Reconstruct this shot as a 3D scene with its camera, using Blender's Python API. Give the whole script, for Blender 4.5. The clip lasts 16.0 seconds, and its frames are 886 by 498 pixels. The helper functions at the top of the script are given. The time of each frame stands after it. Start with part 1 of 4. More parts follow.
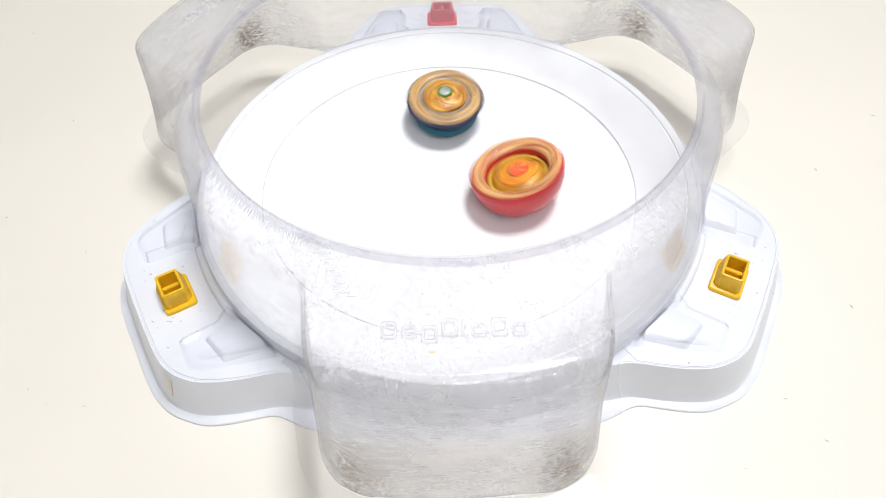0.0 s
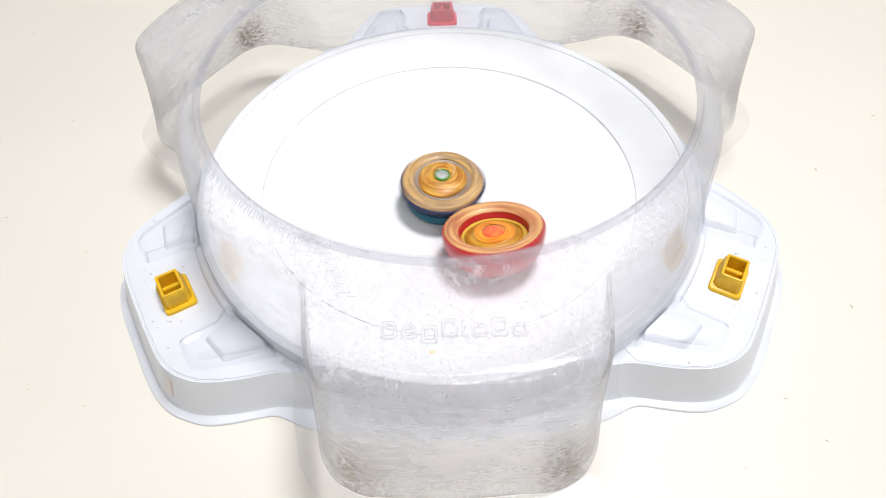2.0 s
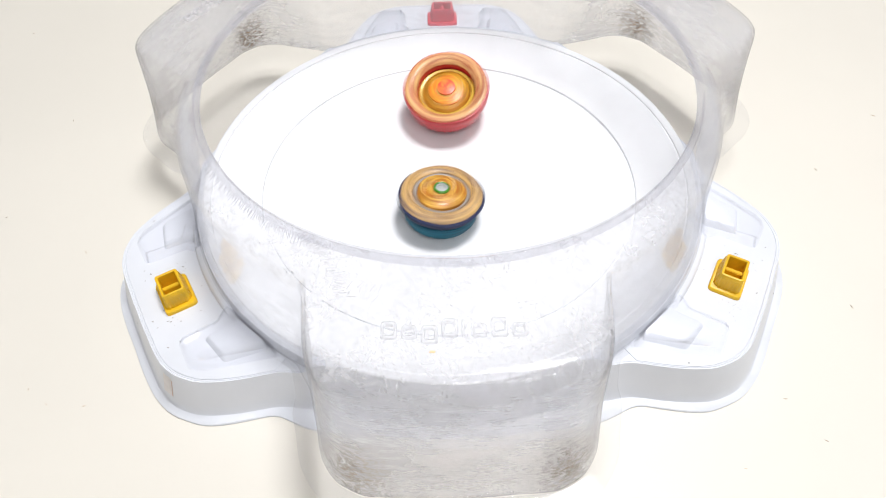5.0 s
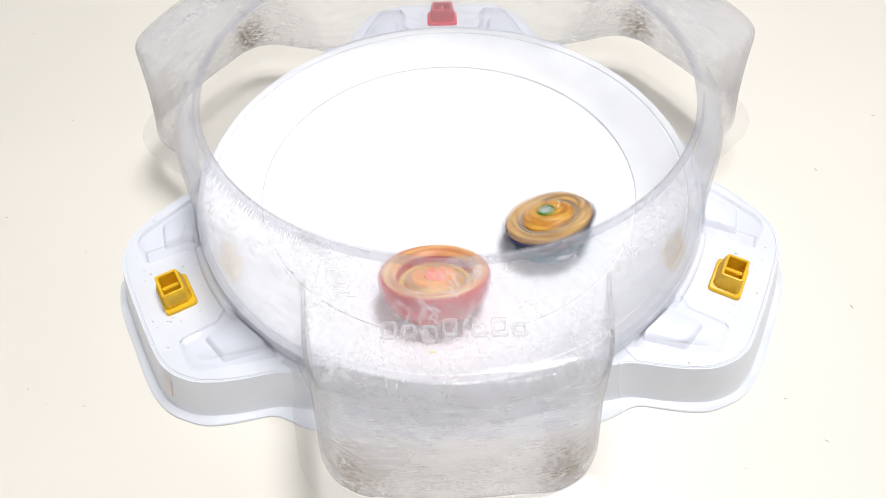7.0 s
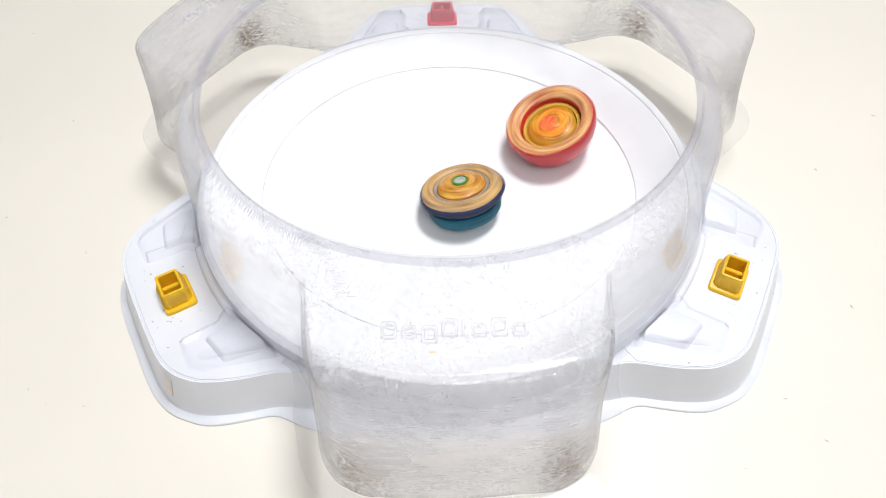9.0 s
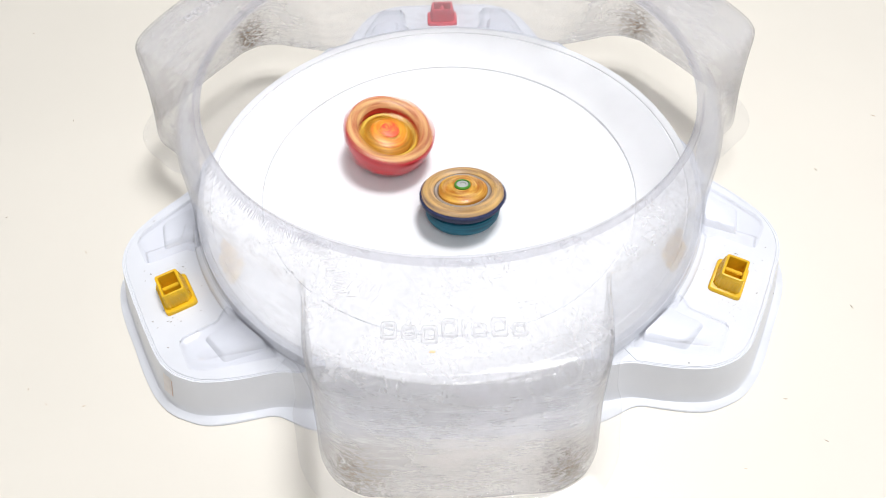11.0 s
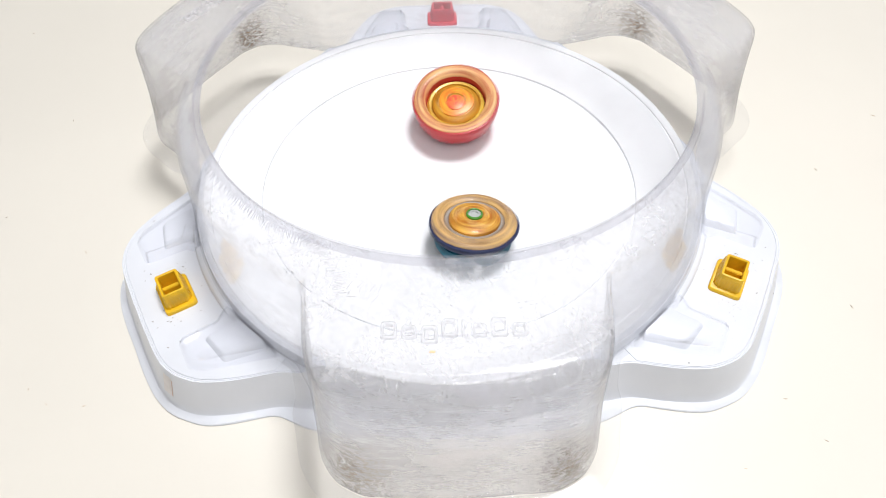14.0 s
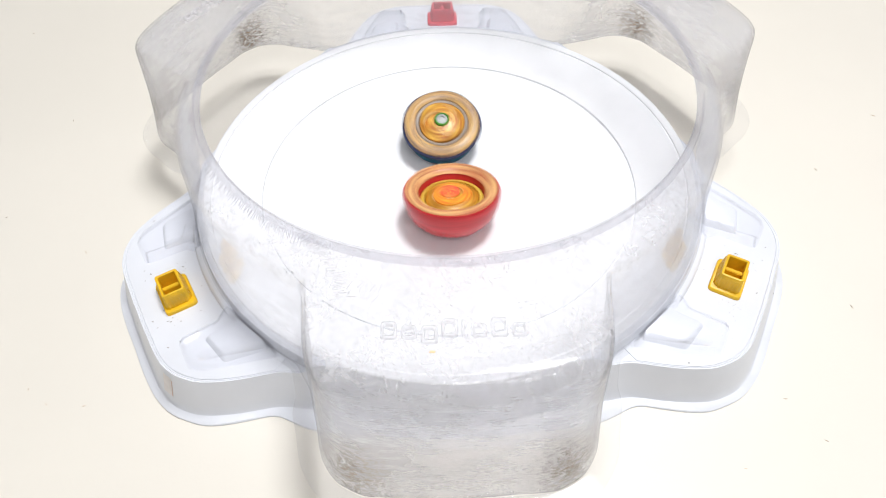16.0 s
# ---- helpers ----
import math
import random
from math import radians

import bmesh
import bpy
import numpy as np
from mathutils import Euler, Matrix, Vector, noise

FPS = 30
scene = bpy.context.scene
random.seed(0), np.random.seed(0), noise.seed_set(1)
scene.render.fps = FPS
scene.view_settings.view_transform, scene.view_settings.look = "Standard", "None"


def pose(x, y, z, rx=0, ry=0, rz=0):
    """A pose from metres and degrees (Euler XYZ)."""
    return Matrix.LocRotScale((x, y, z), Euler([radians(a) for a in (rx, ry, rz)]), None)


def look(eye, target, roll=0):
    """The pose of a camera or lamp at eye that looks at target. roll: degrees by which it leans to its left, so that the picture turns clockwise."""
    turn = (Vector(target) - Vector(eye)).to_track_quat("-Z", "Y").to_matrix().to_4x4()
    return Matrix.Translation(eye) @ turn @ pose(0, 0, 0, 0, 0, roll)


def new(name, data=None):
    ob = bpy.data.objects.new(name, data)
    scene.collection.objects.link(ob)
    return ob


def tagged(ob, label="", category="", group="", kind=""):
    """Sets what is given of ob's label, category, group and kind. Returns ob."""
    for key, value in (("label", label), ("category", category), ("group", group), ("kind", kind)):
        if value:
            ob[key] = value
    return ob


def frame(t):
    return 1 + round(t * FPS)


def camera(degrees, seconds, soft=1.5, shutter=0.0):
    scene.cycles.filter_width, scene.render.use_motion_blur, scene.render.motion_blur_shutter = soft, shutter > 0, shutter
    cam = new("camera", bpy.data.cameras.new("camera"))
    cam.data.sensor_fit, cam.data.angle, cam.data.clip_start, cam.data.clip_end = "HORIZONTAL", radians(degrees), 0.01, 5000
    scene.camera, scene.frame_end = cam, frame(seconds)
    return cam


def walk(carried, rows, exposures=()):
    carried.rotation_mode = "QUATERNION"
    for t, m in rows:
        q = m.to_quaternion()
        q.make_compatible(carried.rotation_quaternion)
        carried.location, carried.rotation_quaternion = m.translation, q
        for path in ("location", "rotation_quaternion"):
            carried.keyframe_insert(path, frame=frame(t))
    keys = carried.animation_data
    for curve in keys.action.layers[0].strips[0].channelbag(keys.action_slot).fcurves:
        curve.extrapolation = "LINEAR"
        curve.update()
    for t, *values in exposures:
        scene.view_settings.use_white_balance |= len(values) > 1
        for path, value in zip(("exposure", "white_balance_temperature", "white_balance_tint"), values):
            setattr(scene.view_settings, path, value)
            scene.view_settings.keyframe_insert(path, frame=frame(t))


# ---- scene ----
cam = camera(67.433, 16.0, soft=0.9, shutter=0.55)
HOLD = look((-0.00509, -0.25719, 0.27949), (-0.00403, -0.03760, 0.00696), -1.312)
walk(cam, [(0.0, HOLD), (16.0, HOLD)])

# ---- light ----
world = bpy.data.worlds.new("world")
world.use_nodes = True
world.node_tree.nodes["Background"].inputs[0].default_value = (0.9, 0.95, 1.0, 1)
world.node_tree.nodes["Background"].inputs[1].default_value = 0.3
scene.world = world
scene.view_settings.exposure = 0.0


def area_lamp(name, eye, target, size, watts, colour):
    lamp = bpy.data.lights.new(name, "AREA")
    lamp.shape, lamp.size, lamp.energy, lamp.color = "DISK", size, watts, colour
    ob = new(name, lamp)
    ob.matrix_world = look(eye, target)
    return ob


area_lamp("unseen_lamp", (0.29, 0.14, 1.60), (0, 0, 0), 0.42, 21.8, (0.985, 0.985, 1.0))
# a weaker fill, added to brighten the front walls; no such lamp is known
area_lamp("unseen_lamp", (0.24, -1.05, 1.60), (0.05, -0.3, 0), 0.80, 12.6, (0.985, 0.985, 1.0))


# ---- materials ----
def material(name, colour, rough=0.4, metal=0.0, vary=0.06, scale=60.0, bump=0.02, speck=0.0, speck_scale=220.0,
             coat=0.0, grain=700.0):
    """A plain painted or moulded surface with stains at a large and a small scale, fine relief, and dust specks if wanted."""
    m = bpy.data.materials.new(name)
    m.use_nodes = True
    n, l = m.node_tree.nodes, m.node_tree.links
    b = n["Principled BSDF"]
    b.inputs["Roughness"].default_value, b.inputs["Metallic"].default_value = rough, metal
    b.inputs["Coat Weight"].default_value, b.inputs["Coat Roughness"].default_value = coat, 0.12
    co = n.new("ShaderNodeTexCoord")
    big, fine = n.new("ShaderNodeTexNoise"), n.new("ShaderNodeTexNoise")
    big.inputs["Scale"].default_value, big.inputs["Detail"].default_value = scale, 5
    fine.inputs["Scale"].default_value, fine.inputs["Detail"].default_value = grain, 3
    l.new(co.outputs["Object"], big.inputs["Vector"]), l.new(co.outputs["Object"], fine.inputs["Vector"])
    mix = n.new("ShaderNodeMix")
    mix.data_type = "RGBA"
    dark = [c * (1 - 2.2 * vary) for c in colour]
    mix.inputs["A"].default_value, mix.inputs["B"].default_value = (*dark, 1), (*[min(1, c * (1 + vary)) for c in colour], 1)
    ramp = n.new("ShaderNodeMapRange")
    ramp.inputs["From Min"].default_value, ramp.inputs["From Max"].default_value = 0.3, 0.62
    l.new(big.outputs["Fac"], ramp.inputs["Value"]), l.new(ramp.outputs["Result"], mix.inputs["Factor"])
    last = mix.outputs["Result"]
    if speck:
        cell = n.new("ShaderNodeTexVoronoi")
        cell.inputs["Scale"].default_value = speck_scale
        l.new(co.outputs["Object"], cell.inputs["Vector"])
        near, few, both = n.new("ShaderNodeMapRange"), n.new("ShaderNodeMapRange"), n.new("ShaderNodeMath")
        near.inputs["From Min"].default_value, near.inputs["From Max"].default_value = 0.16, 0.06
        sep = n.new("ShaderNodeSeparateColor")
        l.new(cell.outputs["Distance"], near.inputs["Value"]), l.new(cell.outputs["Color"], sep.inputs["Color"])
        few.inputs["From Min"].default_value, few.inputs["From Max"].default_value = 1 - speck, 1 - speck + 0.01
        l.new(sep.outputs["Red"], few.inputs["Value"])
        both.operation = "MULTIPLY"
        l.new(near.outputs["Result"], both.inputs[0]), l.new(few.outputs["Result"], both.inputs[1])
        dust = n.new("ShaderNodeMix")
        dust.data_type = "RGBA"
        dust.inputs["B"].default_value = (0.16, 0.14, 0.13, 1)
        l.new(both.outputs["Value"], dust.inputs["Factor"]), l.new(last, dust.inputs["A"])
        last = dust.outputs["Result"]
    l.new(last, b.inputs["Base Color"])
    bp = n.new("ShaderNodeBump")
    bp.inputs["Strength"].default_value, bp.inputs["Distance"].default_value = bump, 0.001
    l.new(fine.outputs["Fac"], bp.inputs["Height"]), l.new(bp.outputs["Normal"], b.inputs["Normal"])
    return m


def turned(m, other, bands=900.0, arcs=1.0, amount=0.95):
    """Adds broken concentric streaks of another colour to a turned part: its blurred pattern, and on some parts painted
    glints and shade.
    """
    n, l = m.node_tree.nodes, m.node_tree.links
    b = n["Principled BSDF"]
    first = b.inputs["Base Color"].links[0].from_socket
    co, sep = n.new("ShaderNodeTexCoord"), n.new("ShaderNodeSeparateXYZ")
    l.new(co.outputs["Object"], sep.inputs[0])

    def maths(op, x, y):
        r = n.new("ShaderNodeMath")
        r.operation = op
        for i, v in enumerate((x, y)):
            if isinstance(v, (int, float)):
                r.inputs[i].default_value = v
            else:
                l.new(v, r.inputs[i])
        return r.outputs["Value"]

    away = maths("SQRT", maths("ADD", maths("MULTIPLY", sep.outputs["X"], sep.outputs["X"]), maths("MULTIPLY", sep.outputs["Y"], sep.outputs["Y"])), 0.0)
    turn = maths("ARCTAN2", sep.outputs["Y"], sep.outputs["X"])
    place, spots, ramp, mix = n.new("ShaderNodeCombineXYZ"), n.new("ShaderNodeTexNoise"), n.new("ShaderNodeMapRange"), n.new("ShaderNodeMix")
    l.new(maths("MULTIPLY", away, bands), place.inputs["X"])
    l.new(maths("MULTIPLY", turn, arcs), place.inputs["Y"])
    l.new(maths("MULTIPLY", sep.outputs["Z"], bands), place.inputs["Z"])
    l.new(place.outputs[0], spots.inputs["Vector"])
    spots.inputs["Scale"].default_value, spots.inputs["Detail"].default_value = 1.0, 1.5
    ramp.inputs["From Min"].default_value, ramp.inputs["From Max"].default_value, ramp.inputs["To Max"].default_value = 0.42, 0.66, amount
    mix.data_type = "RGBA"
    mix.inputs["B"].default_value = (*other, 1)
    l.new(spots.outputs["Fac"], ramp.inputs["Value"]), l.new(ramp.outputs["Result"], mix.inputs["Factor"])
    l.new(first, mix.inputs["A"]), l.new(mix.outputs["Result"], b.inputs["Base Color"])
    return m


def clear_plastic(name, haze, tint, dirt=0.0, frosted=0.06):
    """Scuffed clear plastic: see-through, clouded by scuffs and by a haze that differs by place, glossy at a slant,
    brown grime low in the pockets' corners.
    """
    m = bpy.data.materials.new(name)
    m.use_nodes = True
    n, l = m.node_tree.nodes, m.node_tree.links
    n.remove(n["Principled BSDF"])
    out = n["Material Output"]
    co = n.new("ShaderNodeTexCoord")

    def noise_of(scale, detail, stretch=(1, 1, 1), rough=0.5, turn=0.0):
        mp, t = n.new("ShaderNodeMapping"), n.new("ShaderNodeTexNoise")
        mp.inputs["Scale"].default_value, mp.inputs["Rotation"].default_value = stretch, (0, 0, radians(turn))
        if turn:
            mp.vector_type = "TEXTURE"
        t.inputs["Scale"].default_value, t.inputs["Detail"].default_value, t.inputs["Roughness"].default_value = scale, detail, rough
        l.new(co.outputs["Object"], mp.inputs["Vector"]), l.new(mp.outputs["Vector"], t.inputs["Vector"])
        return t.outputs["Fac"]

    def ranged(value, a, b, c, d):
        r = n.new("ShaderNodeMapRange")
        for key, v in zip(("From Min", "From Max", "To Min", "To Max"), (a, b, c, d)):
            r.inputs[key].default_value = v
        l.new(value, r.inputs["Value"])
        return r.outputs["Result"]

    def maths(op, a, b):
        r = n.new("ShaderNodeMath")
        r.operation = op
        for i, v in enumerate((a, b)):
            if isinstance(v, (int, float)):
                r.inputs[i].default_value = v
            else:
                l.new(v, r.inputs[i])
        return r.outputs["Value"]

    cloud = ranged(noise_of(26, 5), 0.35, 0.75, 0.0, haze * 0.9)
    scuff = ranged(noise_of(55, 6, (1, 1, 4.5), 0.72), 0.50, 0.72, 0.0, haze * 0.9)
    hair = None
    for scale, stretch, turn in ((230, (2.4, 0.8, 1.0), 15), (260, (2.2, 0.8, 1.0), 72), (280, (2.0, 0.75, 1.2), -42), (240, (2.2, 0.7, 1.0), 118)):
        line = ranged(noise_of(scale, 2.5, stretch, 0.5, turn), 0.56, 0.68, 0.0, haze * 1.7)
        hair = maths("MAXIMUM", hair, line) if hair else line
    worn = ranged(noise_of(45, 3, (1, 1, 1)), 0.34, 0.62, 0.15, 1.0)
    clear = n.new("ShaderNodeBsdfTransparent")
    clear.inputs[0].default_value = (*tint, 1)
    frost = n.new("ShaderNodeBsdfRefraction")
    frost.inputs["Color"].default_value, frost.inputs["Roughness"].default_value, frost.inputs["IOR"].default_value = (*tint, 1), 0.25, 1.05
    wave = n.new("ShaderNodeBump")
    wave.inputs["Strength"].default_value, wave.inputs["Distance"].default_value = 0.35, 0.001
    l.new(noise_of(240, 3), wave.inputs["Height"]), l.new(wave.outputs["Normal"], frost.inputs["Normal"])
    see = n.new("ShaderNodeMixShader")
    see.inputs[0].default_value = frosted
    l.new(clear.outputs[0], see.inputs[1]), l.new(frost.outputs[0], see.inputs[2])
    veil = maths("ADD", maths("ADD", cloud, scuff), haze * 0.85)
    lines = maths("MULTIPLY", hair, worn)
    if dirt:
        place_haze = n.new("ShaderNodeAttribute")
        place_haze.attribute_name = "place_haze"
        l.new(ranged(place_haze.outputs["Fac"], 0.55, 1.05, frosted, 0.5), see.inputs[0])
        veil = maths("MULTIPLY", veil, place_haze.outputs["Fac"])
        scratched = n.new("ShaderNodeAttribute")
        scratched.attribute_name = "scratched"
        lines = maths("MULTIPLY", lines, scratched.outputs["Fac"])
    else:
        lines = maths("MULTIPLY", lines, 0.15)
    veil = maths("MINIMUM", maths("ADD", veil, lines), 1.0)
    milk = n.new("ShaderNodeBsdfPrincipled")
    milk.inputs["Base Color"].default_value = (0.957, 0.957, 0.982, 1)
    milk.inputs["Roughness"].default_value = 0.35
    back = n.new("ShaderNodeBsdfTranslucent")
    back.inputs[0].default_value = (0.957, 0.957, 0.982, 1)
    body = n.new("ShaderNodeMixShader")
    body.inputs[0].default_value = 0.5
    l.new(milk.outputs[0], body.inputs[1]), l.new(back.outputs[0], body.inputs[2])
    first = n.new("ShaderNodeMixShader")
    l.new(veil, first.inputs[0]), l.new(see.outputs[0], first.inputs[1]), l.new(body.outputs[0], first.inputs[2])
    last = first
    if dirt:
        grime = n.new("ShaderNodeBsdfDiffuse")
        grime.inputs[0].default_value = (0.20, 0.12, 0.05, 1)
        where = n.new("ShaderNodeAttribute")
        where.attribute_name = "grime"
        spots = maths("MAXIMUM", ranged(noise_of(420, 8, (1, 1, 1.6), 0.8), 0.49, 0.57, 0.0, dirt), ranged(noise_of(150, 8, (1, 1, 6), 0.85), 0.51, 0.60, 0.0, dirt * 0.7))
        film = n.new("ShaderNodeMixShader")
        l.new(maths("MULTIPLY", where.outputs["Fac"], spots), film.inputs[0])
        l.new(last.outputs[0], film.inputs[1]), l.new(grime.outputs[0], film.inputs[2])
        last = film
    gloss = n.new("ShaderNodeBsdfGlossy")
    gloss.inputs["Roughness"].default_value = 0.06
    slant = n.new("ShaderNodeLayerWeight")
    slant.inputs["Blend"].default_value = 0.5
    sheen = maths("ADD", maths("MULTIPLY", maths("POWER", slant.outputs["Facing"], 4.0), 0.45), 0.014)
    bp = n.new("ShaderNodeBump")
    bp.inputs["Strength"].default_value, bp.inputs["Distance"].default_value = 0.12, 0.001
    l.new(noise_of(45, 4), bp.inputs["Height"])
    l.new(bp.outputs["Normal"], gloss.inputs["Normal"])
    top = n.new("ShaderNodeMixShader")
    l.new(sheen, top.inputs[0]), l.new(last.outputs[0], top.inputs[1]), l.new(gloss.outputs[0], top.inputs[2])
    l.new(top.outputs[0], out.inputs["Surface"])
    return m


CREAM = material("cream_laminate", (0.785, 0.748, 0.674), 0.45, vary=0.02, scale=3.0, bump=0.03, grain=900)
# the bowl's white, lightened to offset the shade that the cover throws on it
LIFTED_WHITE = material("lifted_white_plastic", (0.905, 0.915, 0.935), 0.32, vary=0.02, scale=30, bump=0.02, grain=900)
# the same white with specks, darkened to put the lobes' light shade into colour
DIMMED_SPECKLED = material("dimmed_speckled_white_plastic", (0.752, 0.772, 0.822), 0.32, vary=0.02, scale=30, bump=0.02, speck=0.014, speck_scale=260, grain=900)
CLEAR = clear_plastic("scuffed_clear_plastic", 0.172, (0.978, 0.979, 0.988), dirt=1.0)
TONGUE = clear_plastic("clear_tongue_plastic", 0.05, (0.972, 0.974, 0.985), frosted=0.0)
FILM = clear_plastic("thin_clear_plastic", 0.035, (0.985, 0.985, 0.985))
LIP = clear_plastic("worn_clear_plastic", 0.06, (0.945, 0.945, 0.962), frosted=0.03)
SCRATCH = clear_plastic("scratched_clear_plastic", 0.26, (0.985, 0.985, 0.99), frosted=0.0)
RUBBED = clear_plastic("rubbed_clear_plastic", 0.20, (0.93, 0.93, 0.95), frosted=0.1)
YELLOW = material("yellow_plastic", (0.80, 0.48, 0.012), 0.38, vary=0.08, scale=200, bump=0.03)
RED_POST = material("red_plastic", (0.72, 0.06, 0.09), 0.38, vary=0.08, scale=200, bump=0.03)
WALL = material("matt_wall_paint", (0.86, 0.86, 0.86), 0.9, vary=0.02, scale=4, bump=0.1, grain=400)
FLOORING = material("grey_floor_covering", (0.5, 0.48, 0.45), 0.7, vary=0.1, scale=6, bump=0.1, grain=300)
TAN = material("tan_plastic", (0.21, 0.095, 0.035), 0.5, 0.0, vary=0.2, scale=160, bump=0.05, coat=0.1)
ROSE = material("rose_tan_plastic", (0.45, 0.13, 0.055), 0.45, 0.0, vary=0.2, scale=160, bump=0.05, coat=0.15)
# gold of the vanes, brightened to paint the highlight arcs on rims and hubs
GOLD = material("glint_gold_plastic", (0.86, 0.58, 0.24), 0.42, 0.0, vary=0.12, scale=200, bump=0.05, coat=0.12)
AMBER = material("amber_plastic", (0.50, 0.15, 0.01), 0.45, 0.05, vary=0.15, scale=180, bump=0.05, coat=0.12)
LEMON = material("lemon_plastic", (0.86, 0.58, 0.08), 0.38, 0.05, vary=0.1, scale=200, bump=0.03, coat=0.15)
RED = material("red_tinted_plastic", (0.58, 0.024, 0.030), 0.32, vary=0.12, scale=160, bump=0.03, coat=0.12)
CORAL = material("coral_plastic", (0.90, 0.10, 0.05), 0.35, vary=0.06, scale=200, bump=0.03)
NAVY = material("navy_plastic", (0.012, 0.020, 0.080), 0.7, vary=0.15, scale=160, bump=0.03)
TEAL = material("teal_plastic", (0.001, 0.115, 0.175), 0.7, vary=0.15, scale=160, bump=0.03)
GREY = material("pale_grey_plastic", (0.45, 0.47, 0.46), 0.35, vary=0.08, scale=200, bump=0.03)
SLATE = material("brown_grey_plastic", (0.30, 0.22, 0.16), 0.45, vary=0.1, scale=200, bump=0.03)
GREEN = material("green_plastic", (0.07, 0.27, 0.03), 0.3, vary=0.1, scale=200, bump=0.03)
# the pale streaks of AMBER stand in for specular arcs on the hub
turned(TAN, (0.74, 0.46, 0.22), 560, 1.8), turned(ROSE, (0.90, 0.55, 0.24), 560, 1.8), turned(AMBER, (0.95, 0.60, 0.10), 620, 1.8)
turned(LEMON, (0.45, 0.20, 0.02), 1100), turned(RED, (0.42, 0.015, 0.02), 600, 0.8, 0.8), turned(CORAL, (0.90, 0.50, 0.07), 330, 1.8, 0.6), turned(SLATE, (0.46, 0.47, 0.47), 700, 1.6, 0.6)
turned(GOLD, (0.55, 0.28, 0.08), 900), turned(TEAL, (0.002, 0.05, 0.085), 700), turned(NAVY, (0.008, 0.012, 0.035), 700)
OCHRE = material("ochre_plastic", (0.58, 0.22, 0.010), 0.45, 0.05, vary=0.15, scale=180, bump=0.05, coat=0.12)
turned(OCHRE, (0.90, 0.52, 0.05), 560, 1.8)
# the brown passes on OCHRE and AMBER paint the hubs' darker, shaded parts
turned(TAN, (0.46, 0.43, 0.44), 300, 2.2, 0.35), turned(TAN, (0.80, 0.50, 0.14), 420, 2.4, 0.8), turned(ROSE, (0.55, 0.05, 0.03), 340, 2.2, 0.6), turned(ROSE, (0.95, 0.62, 0.24), 480, 2.4, 0.7), turned(OCHRE, (0.28, 0.10, 0.01), 420, 1.3, 0.6), turned(AMBER, (0.38, 0.14, 0.01), 420, 1.4, 0.6)
ORANGE = material("orange_plastic", (0.82, 0.22, 0.02), 0.35, vary=0.1, scale=200, bump=0.03)
turned(ORANGE, (0.85, 0.45, 0.04), 900, 1.2)
SOOT = material("dark_scuff", (0.30, 0.28, 0.26), 0.8, vary=0.2, scale=300)
DUST = material("brown_dust", (0.56, 0.47, 0.36), 0.9, vary=0.2, scale=300)
STRAW = material("pale_amber_fleck", (0.86, 0.68, 0.40), 0.6, vary=0.05, scale=200)
PEACH = material("peach_paper", (0.74, 0.56, 0.48), 0.6, vary=0.05, scale=200)
BLUSH = material("pale_pink_paper", (0.80, 0.76, 0.74), 0.6, vary=0.03, scale=200)
BLACK = material("black_plastic", (0.02, 0.02, 0.022), 0.4, vary=0.1, scale=200, bump=0.03)


# ---- mesh helpers ----
def part(name, bm, mat, parent=None, label="", smooth=True):
    """Links a bmesh as one mesh object, under a thing or a part if one is given."""
    bmesh.ops.recalc_face_normals(bm, faces=bm.faces[:])
    me = bpy.data.meshes.new(name)
    bm.to_mesh(me)
    bm.free()
    me.materials.append(mat)
    if smooth:
        me.shade_smooth()
        me.set_sharp_from_angle(angle=radians(38))
    ob = new(name, me)
    if parent:
        ob.parent = parent
    if label:
        ob["label"] = label
    return ob


def grid(columns, closed=True, ends=False):
    """A sheet through columns of points."""
    bm = bmesh.new()
    rows = [[bm.verts.new(p) for p in col] for col in columns]
    for i in range(len(rows) if closed else len(rows) - 1):
        a, b = rows[i], rows[(i + 1) % len(rows)]
        for k in range(len(a) - 1):
            bm.faces.new((a[k], b[k], b[k + 1], a[k + 1]))
    if ends:
        bm.faces.new([c[0] for c in rows])
        bm.faces.new([c[-1] for c in rows])
    return bm


def lathe(profile, n=96, wobble=0.0, folds=6):
    """A turned form: (radius, height) pairs from inside to outside, with a scalloped outline if wanted."""
    cols = []
    for i in range(n):
        a = 2 * math.pi * i / n
        k = 1 + wobble * math.cos(folds * a)
        cols.append([(max(r, 1e-5) * k * math.cos(a), max(r, 1e-5) * k * math.sin(a), z) for r, z in profile])
    bm = grid(cols)
    bmesh.ops.remove_doubles(bm, verts=bm.verts[:], dist=4e-5)
    return bm


def box(bm, x0, x1, y0, y1, z0, z1, bevel=0.0, taper=0.0):
    v = [bm.verts.new((x, y, z)) for z, t in ((z0, 0), (z1, taper)) for x, y in
         ((x0 + t, y0 + t), (x1 - t, y0 + t), (x1 - t, y1 - t), (x0 + t, y1 - t))]
    f = [bm.faces.new([v[i] for i in q]) for q in ((3, 2, 1, 0), (4, 5, 6, 7), (0, 1, 5, 4), (1, 2, 6, 5), (2, 3, 7, 6), (3, 0, 4, 7))]
    if bevel:
        bmesh.ops.bevel(bm, geom=list({e for q in f for e in q.edges}), offset=bevel, segments=2, affect="EDGES")
    return bm


